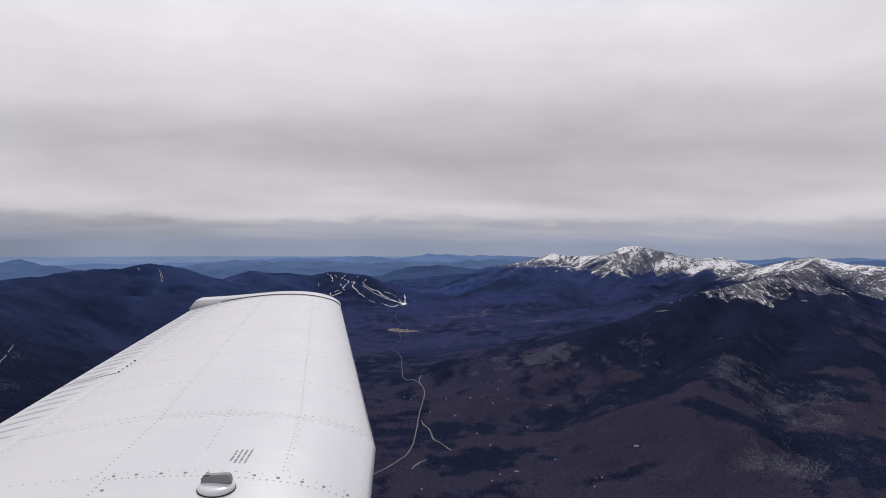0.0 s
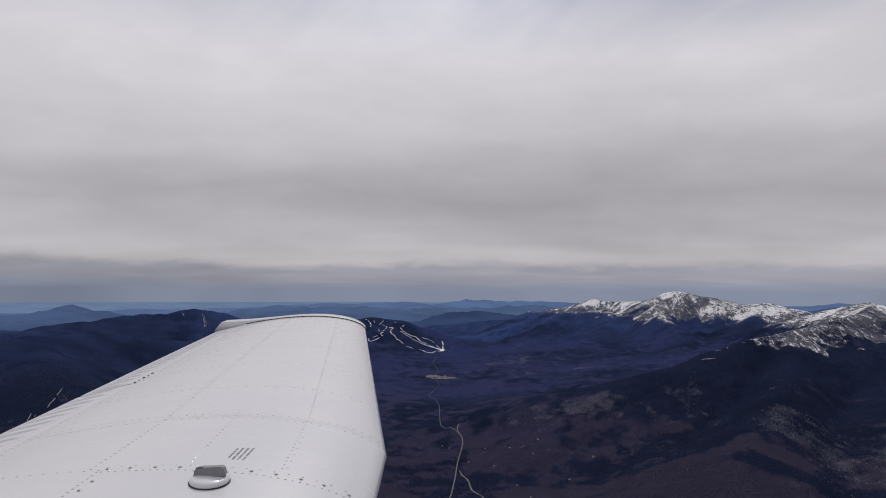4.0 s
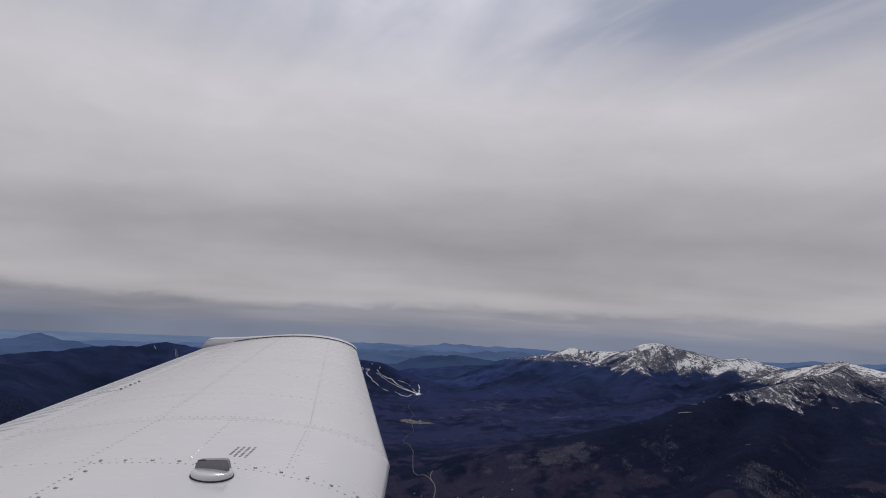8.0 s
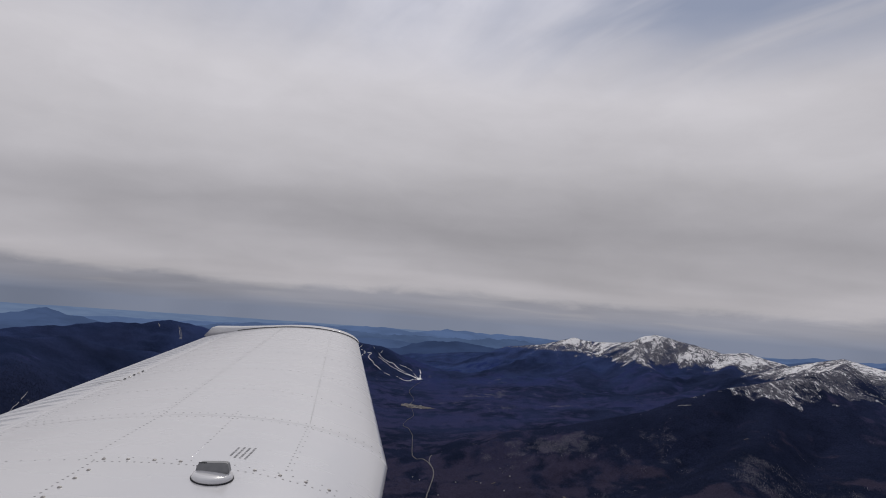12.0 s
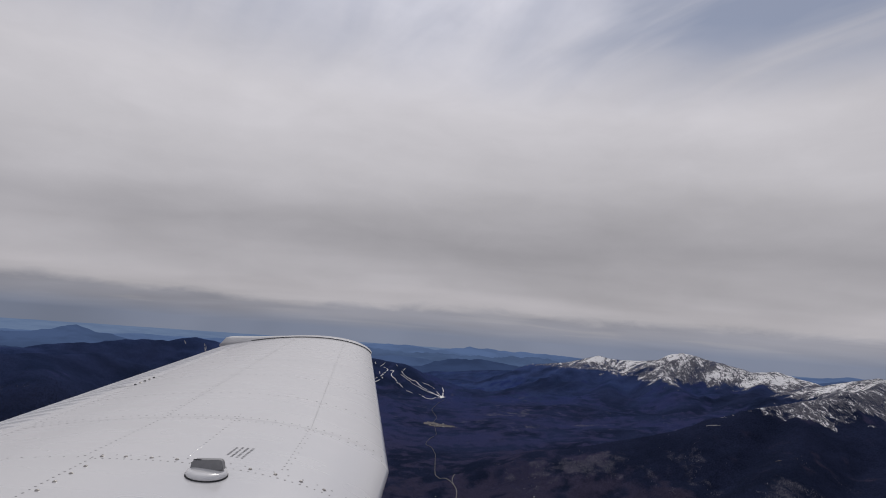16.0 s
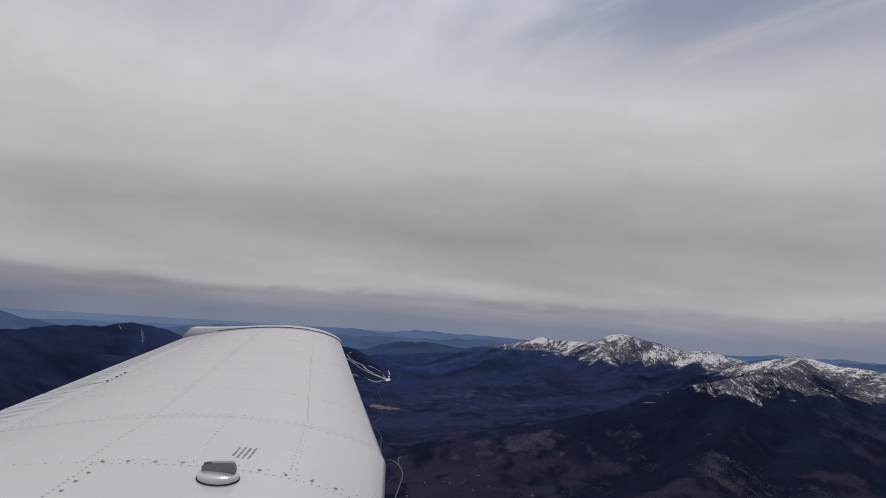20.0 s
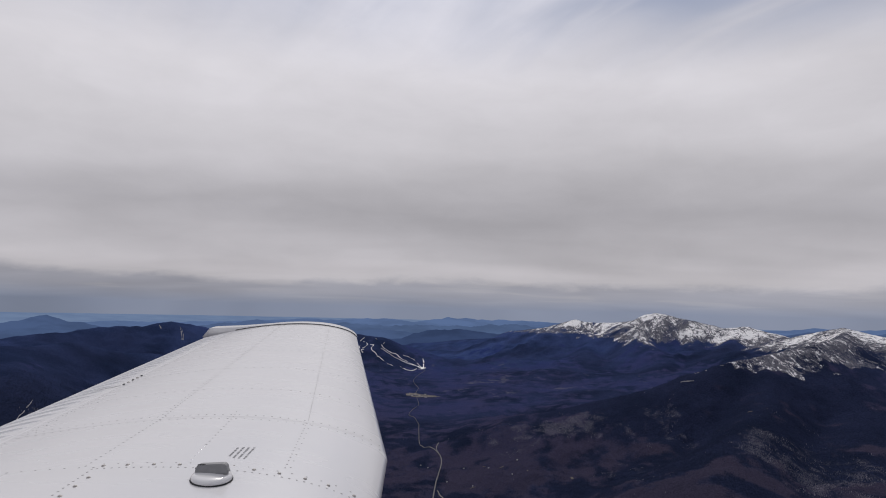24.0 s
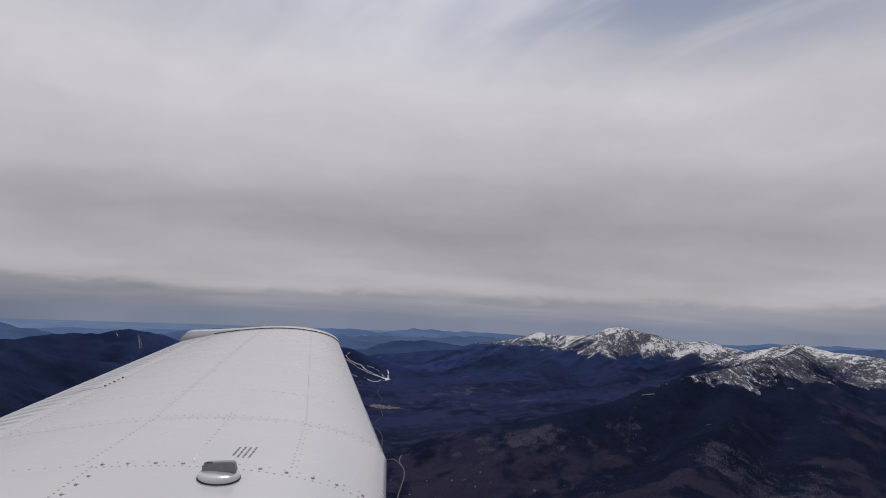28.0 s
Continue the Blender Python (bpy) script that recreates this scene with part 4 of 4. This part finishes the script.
ribbon("river", [(-57.7, 335), (-57.7, 352), (-57.1, 363.1), (-61.1, 373.8), (-56.3, 387.2), (-50.4, 395.4)], (2.6, 2.4, 1.3, 1.1), RIVER, "shallow river with pale gravel banks", "river", kind="structure", ragged=0.7, lift=0.5, seed=31)
ribbon("river_bend", [(-26.7, 418.7), (-22.5, 429.6), (-16.2, 435.4)], (0.8, 1.8, 0.8), RIVER, "open bend of the gravelly river", "river", kind="structure", ragged=0.7, lift=0.5, seed=33)
ribbon("stream", [(-25.3, 518.7), (-21.1, 504.6), (-15.8, 490.4), (-13.5, 478.3), (-7.3, 466.9), (0.5, 451.4)], (0.9, 1.3, 1.6, 1.0, 1.3), RIVER, "gravelly stream bed among brown trees", "stream", kind="structure", ragged=0.7, lift=0.5, seed=37)
clearing("ski_base", (-96.1, 1240.9), (4.5, 11), 0.4, SNOW, "white snowy base of the ski runs")
RUNS = [
    ([(-273.3, 1335.8), (-263.4, 1324.2), (-256, 1307.1), (-253.7, 1292.2)], (5, 7, 7, 4)), ([(-255.1, 1334.4), (-249.3, 1317.1)], (4, 3)), ([(-234.4, 1343.2), (-239, 1315.4)], (4, 3)), ([(-232.2, 1316.3), (-221.8, 1308.4), (-222.7, 1292.2), (-228, 1284.5)], (4, 6, 6, 4)), ([(-235.8, 1292.6), (-232.1, 1280)], (3, 5)), ([(-223.3, 1279), (-231.1, 1273.1), (-224.1, 1273.9), (-231.9, 1264.9), (-243.2, 1254.3), (-250.6, 1255.3), (-250.6, 1260.3)], (5, 4, 6, 5)), ([(-243.5, 1264.4), (-234.5, 1269.6)], (2, 3)),
    ([(-215.6, 1307.1), (-208.7, 1310.9), (-209.8, 1291.7), (-206.3, 1279), (-198, 1275.8), (-190.6, 1261.4), (-176.7, 1246.6)], (5, 6, 5, 5, 4)), ([(-187.8, 1334), (-189.8, 1323.8)], (5, 4)), ([(-193.3, 1318.4), (-187.4, 1308.9), (-173.6, 1290), (-157.9, 1294.2), (-145.2, 1285), (-128.4, 1271.8), (-112.1, 1257.5), (-96.1, 1240.9)], (4, 6, 6, 7, 9)), ([(-191.6, 1302.5), (-177.1, 1284.7), (-164.9, 1282.7), (-148.7, 1278.8), (-132, 1262.6), (-118, 1259.3), (-104, 1252.7)], (3, 4, 5, 6, 6)), ([(-144.3, 1303.1), (-130.1, 1303.8), (-117.2, 1287.3)], (2, 3, 3)), ([(-167.9, 1234.3), (-154.6, 1225.3)], (2, 4)),
    ([(-140.5, 1224.1), (-129, 1206.7), (-119.1, 1196.2), (-106.5, 1205.6), (-96.4, 1253.9)], (3, 6, 7, 8)), ([(-101.8, 1303.8), (-96.9, 1271.9), (-96.2, 1245.9)], (4, 7, 8)), ([(-110.8, 1275.5), (-96.1, 1240.9)], (3, 5)), ([(-282.4, 1288.9), (-278.5, 1275.3)], (2, 2)), ([(-209.4, 1342), (-205.2, 1337.4)], (2, 3)),
]
for i, (pts, w) in enumerate(RUNS):
    ribbon("ski_run", pts, tuple(0.25 * q for q in w), SNOW, "white snow-covered ski run cut through dark forest", "ski run", "ski runs", ragged=1.3, lift=0.9, seed=50 + i, gaps=0.1)
SLIDES = [
    ([(-511.7, 1057.2), (-501.1, 1041), (-488.3, 1019.2)], (1.0, 2.6, 1.8)), ([(-508, 1055.5), (-492.8, 1032.5), (-486.7, 1019.9)], (0.6, 1.4, 1)), ([(-544.4, 1047.4), (-535.5, 1038.2)], (1.6, 2)), ([(-356.9, 491.7), (-340.5, 461.8), (-327, 435)], (0.5, 1.2, 0.7)), ([(-323.8, 414.8), (-314.5, 399.4)], (1.2, 0.7)), ([(-319.5, 413.9), (-307.8, 390.6)], (0.9, 1.3)), ([(207.5, 623), (219, 618.9)], (2.2, 1.4)),
]
for i, (pts, w) in enumerate(SLIDES):
    ribbon("rock_slide", pts, tuple(0.55 * q for q in w), SLIDE, "pale bare rock slide scarring the forested slope", "rock slide", "rock slides", ragged=1.4, lift=0.7, seed=80 + i, gaps=0.12)


for i, (cx, cy, wx, wy) in enumerate([(-94.5, 966, 5.5, 11), (-85, 970, 6, 13), (-83, 952, 4, 9), (-75, 964, 7, 17), (-68, 953, 5.5, 16)]):
    clearing("lodge_clearing", (cx, cy), (wx, wy), 0.6 + 1.3 * i, LAWN, "tan open lawn and car park of a mountain lodge")
for i, (cx, cy) in enumerate([(13.8, 557.6), (28.7, 550.1), (3.6, 519.3), (29.7, 456.3), (50.4, 539.1), (86.1, 527.2), (91.9, 384.7), (241.6, 549.8)]):
    clearing("small_clearing", (cx, cy), (1.2 + 0.7 * (i % 3), 0.6 + 0.25 * (i % 2)), 1.1 * i, FIELD, "small dry clearing among the hardwoods")


def house(x, y, turn, long, wide, tall):
    """A small gabled house seen from far above."""
    ob = tagged(new("house"), "small pale gabled house in a forest clearing", "house", "houses in the valley")
    ob.matrix_basis = pose(x, y, height(x, y) - 0.1, 0, 0, turn)
    a, b, h, r = long / 2, wide / 2, tall, tall + wide * 0.42
    bm = bmesh.new()
    v = [bm.verts.new(p) for p in ((-a, -b, -0.5), (a, -b, -0.5), (a, b, -0.5), (-a, b, -0.5), (-a, -b, h), (a, -b, h), (a, b, h), (-a, b, h), (-a, 0, r), (a, 0, r))]
    for f in ((0, 1, 5, 4), (2, 3, 7, 6), (1, 2, 6, 9, 5), (3, 0, 4, 8, 7), (3, 2, 1, 0)):
        bm.faces.new([v[i] for i in f])
    part("wall", bm, HOUSE, ob, soft=False)
    bm = bmesh.new()
    e, t = 0.12, 0.07
    for s in (-1, 1):
        o = [bm.verts.new(p) for p in ((-a - e, s * (b + e), h - 0.08), (a + e, s * (b + e), h - 0.08), (a + e, 0, r + 0.02), (-a - e, 0, r + 0.02))]
        o += [bm.verts.new(p.co + Vector((0, 0, t))) for p in o]
        for f in ((0, 1, 2, 3), (7, 6, 5, 4), (0, 4, 5, 1), (1, 5, 6, 2), (2, 6, 7, 3), (3, 7, 4, 0)):
            bm.faces.new([o[i] for i in f])
    part("roof", bm, ROOF, ob, soft=False)
    bm = bmesh.new()
    bmesh.ops.create_cube(bm, size=1, matrix=Matrix.Translation((a * 0.3, b * 0.3, r)) @ Matrix.Diagonal((0.12, 0.12, 0.5, 1)))
    part("chimney", bm, SLIDE, ob, soft=False)
    return ob


spots = [(-44.4, 583.7), (-37.2, 574.7), (-18, 536.5), (-4.2, 562.9), (17.6, 552.3), (36.9, 532), (3.8, 522.3), (61.8, 489.4), (70.9, 411.6), (43.8, 402.2), (32.9, 401.2), (122.1, 401.6), (30.1, 459.2), (88.1, 372.3), (21.3, 486.6), (95.6, 384.5), (27, 392), (-17.9, 384.4), (43.3, 563.4), (235.6, 631.8)]
lodge = [(-95.5, 963), (-86.5, 969), (-78, 957), (-70.5, 972), (-68, 948), (-90, 958), (-74, 952)]
house_rng = random.Random(7)
for hx, hy in spots + lodge:
    big = 1.7 if (hx, hy) in (spots[11], spots[9]) else 1.7 if (hx, hy) in lodge else 0.6
    house(hx, hy, house_rng.uniform(-25, 25), house_rng.uniform(1.3, 2.0) * big, house_rng.uniform(0.8, 1.1) * (1 + 0.3 * (big - 1)), house_rng.uniform(0.45, 0.6))


# ---------------------------------------------------------------- woods
def tree_paint(name, low, high):
    m, k, b = material(name)
    rnd = k.add("ShaderNodeNewGeometry").outputs["Random Per Island"]
    pos = k.add("ShaderNodeNewGeometry").outputs["Position"]
    col = k.mix(k.math("ADD", k.math("MULTIPLY", rnd, 0.75), k.math("MULTIPLY", k.noise(pos, 2.0), 0.25)), (*low, 1), (*high, 1))
    k.link(col, b.inputs["Base Color"])
    b.inputs["Roughness"].default_value = 0.9
    b.inputs["Specular IOR Level"].default_value = 0.0
    return m


def woods(name, count, pick, tall, wide, mat, label, seed):
    """Many small crowns, four-sided and uneven, standing where pick() lets them."""
    g = np.random.default_rng(seed)
    r = g.uniform(300, 780, count * 4)
    a = np.radians(g.uniform(-48, 46, count * 4))
    x, y2 = r * np.sin(a), r * np.cos(a)
    h, alpine = country(x, y2)
    keep = np.nonzero(g.uniform(0, 1, len(x)) < pick(x, y2, h, *cover_of(x, y2, h, alpine)) * (alpine < 0.15) * (1 - 0.95 * step(r, 470, 760)))[0][:count]
    x, y2, h = x[keep], y2[keep], h[keep]
    n = len(x)
    t, w = g.uniform(*tall, n), g.uniform(*wide, n)
    spin, lean = g.uniform(0, math.tau, n), g.normal(0, 0.08, (n, 2))
    co = np.zeros((n, 5, 3), np.float32)
    for k in range(4):
        f = spin + k * math.tau / 4
        wk = w * g.uniform(0.6, 1.3, n)
        co[:, k] = np.stack([x + wk * np.cos(f), y2 + wk * np.sin(f), h + t * g.uniform(-0.05, 0.2, n)], -1)
    co[:, 4] = np.stack([x + lean[:, 0] * t, y2 + lean[:, 1] * t, h + t], -1)
    base = (np.arange(n) * 5)[:, None, None]
    tri = [(k, (k + 1) % 4, 4) for k in range(4)]
    faces = (base + np.array(tri)[None]).reshape(-1, 3).astype(np.int32)
    me = bpy.data.meshes.new(name)
    me.vertices.add(n * 5)
    me.vertices.foreach_set("co", co.ravel())
    me.loops.add(faces.size)
    me.loops.foreach_set("vertex_index", faces.ravel())
    me.polygons.add(len(faces))
    me.polygons.foreach_set("loop_start", (np.arange(len(faces)) * 3).astype(np.int32))
    me.update(calc_edges=True)
    me.materials.append(mat)
    return tagged(new(name, me), label, "trees", kind="stuff")


# crown colours carry the same painted blue of hazy air as the ground
woods("spruce_woods", 100000, lambda x, y, h, s, hard, pale, haze: 0.9 * step(0.52 - hard + 0.25 * fbm(x, y, 14, 3, 7), -0.12, 0.22) + 0.012, (0.5, 1.2), (0.2, 0.36),
      tree_paint("spruce_needles", (0.0160, 0.0205, 0.044), (0.0235, 0.0300, 0.061)), "dark green spruce trees covering the near slopes", 3)
woods("hardwood_woods", 120000, lambda x, y, h, s, hard, pale, haze: 0.8 * step(hard - 0.52 + 0.25 * fbm(x, y, 14, 3, 7), -0.08, 0.24), (0.35, 0.8), (0.25, 0.5),
      tree_paint("bare_twigs", (0.041, 0.0375, 0.063), (0.0525, 0.048, 0.080)), "bare brown hardwood trees on the valley floor", 5)
woods("birch_woods", 40000, lambda x, y, h, s, hard, pale, haze: 0.9 * step(pale + 0.8 * fbm(x, y, 15, 3, 17), 0.42, 0.85), (0.7, 1.4), (0.08, 0.18),
      tree_paint("birch_bark", (0.090, 0.087, 0.106), (0.27, 0.262, 0.315)), "pale leafless birches on the steep slopes", 9)
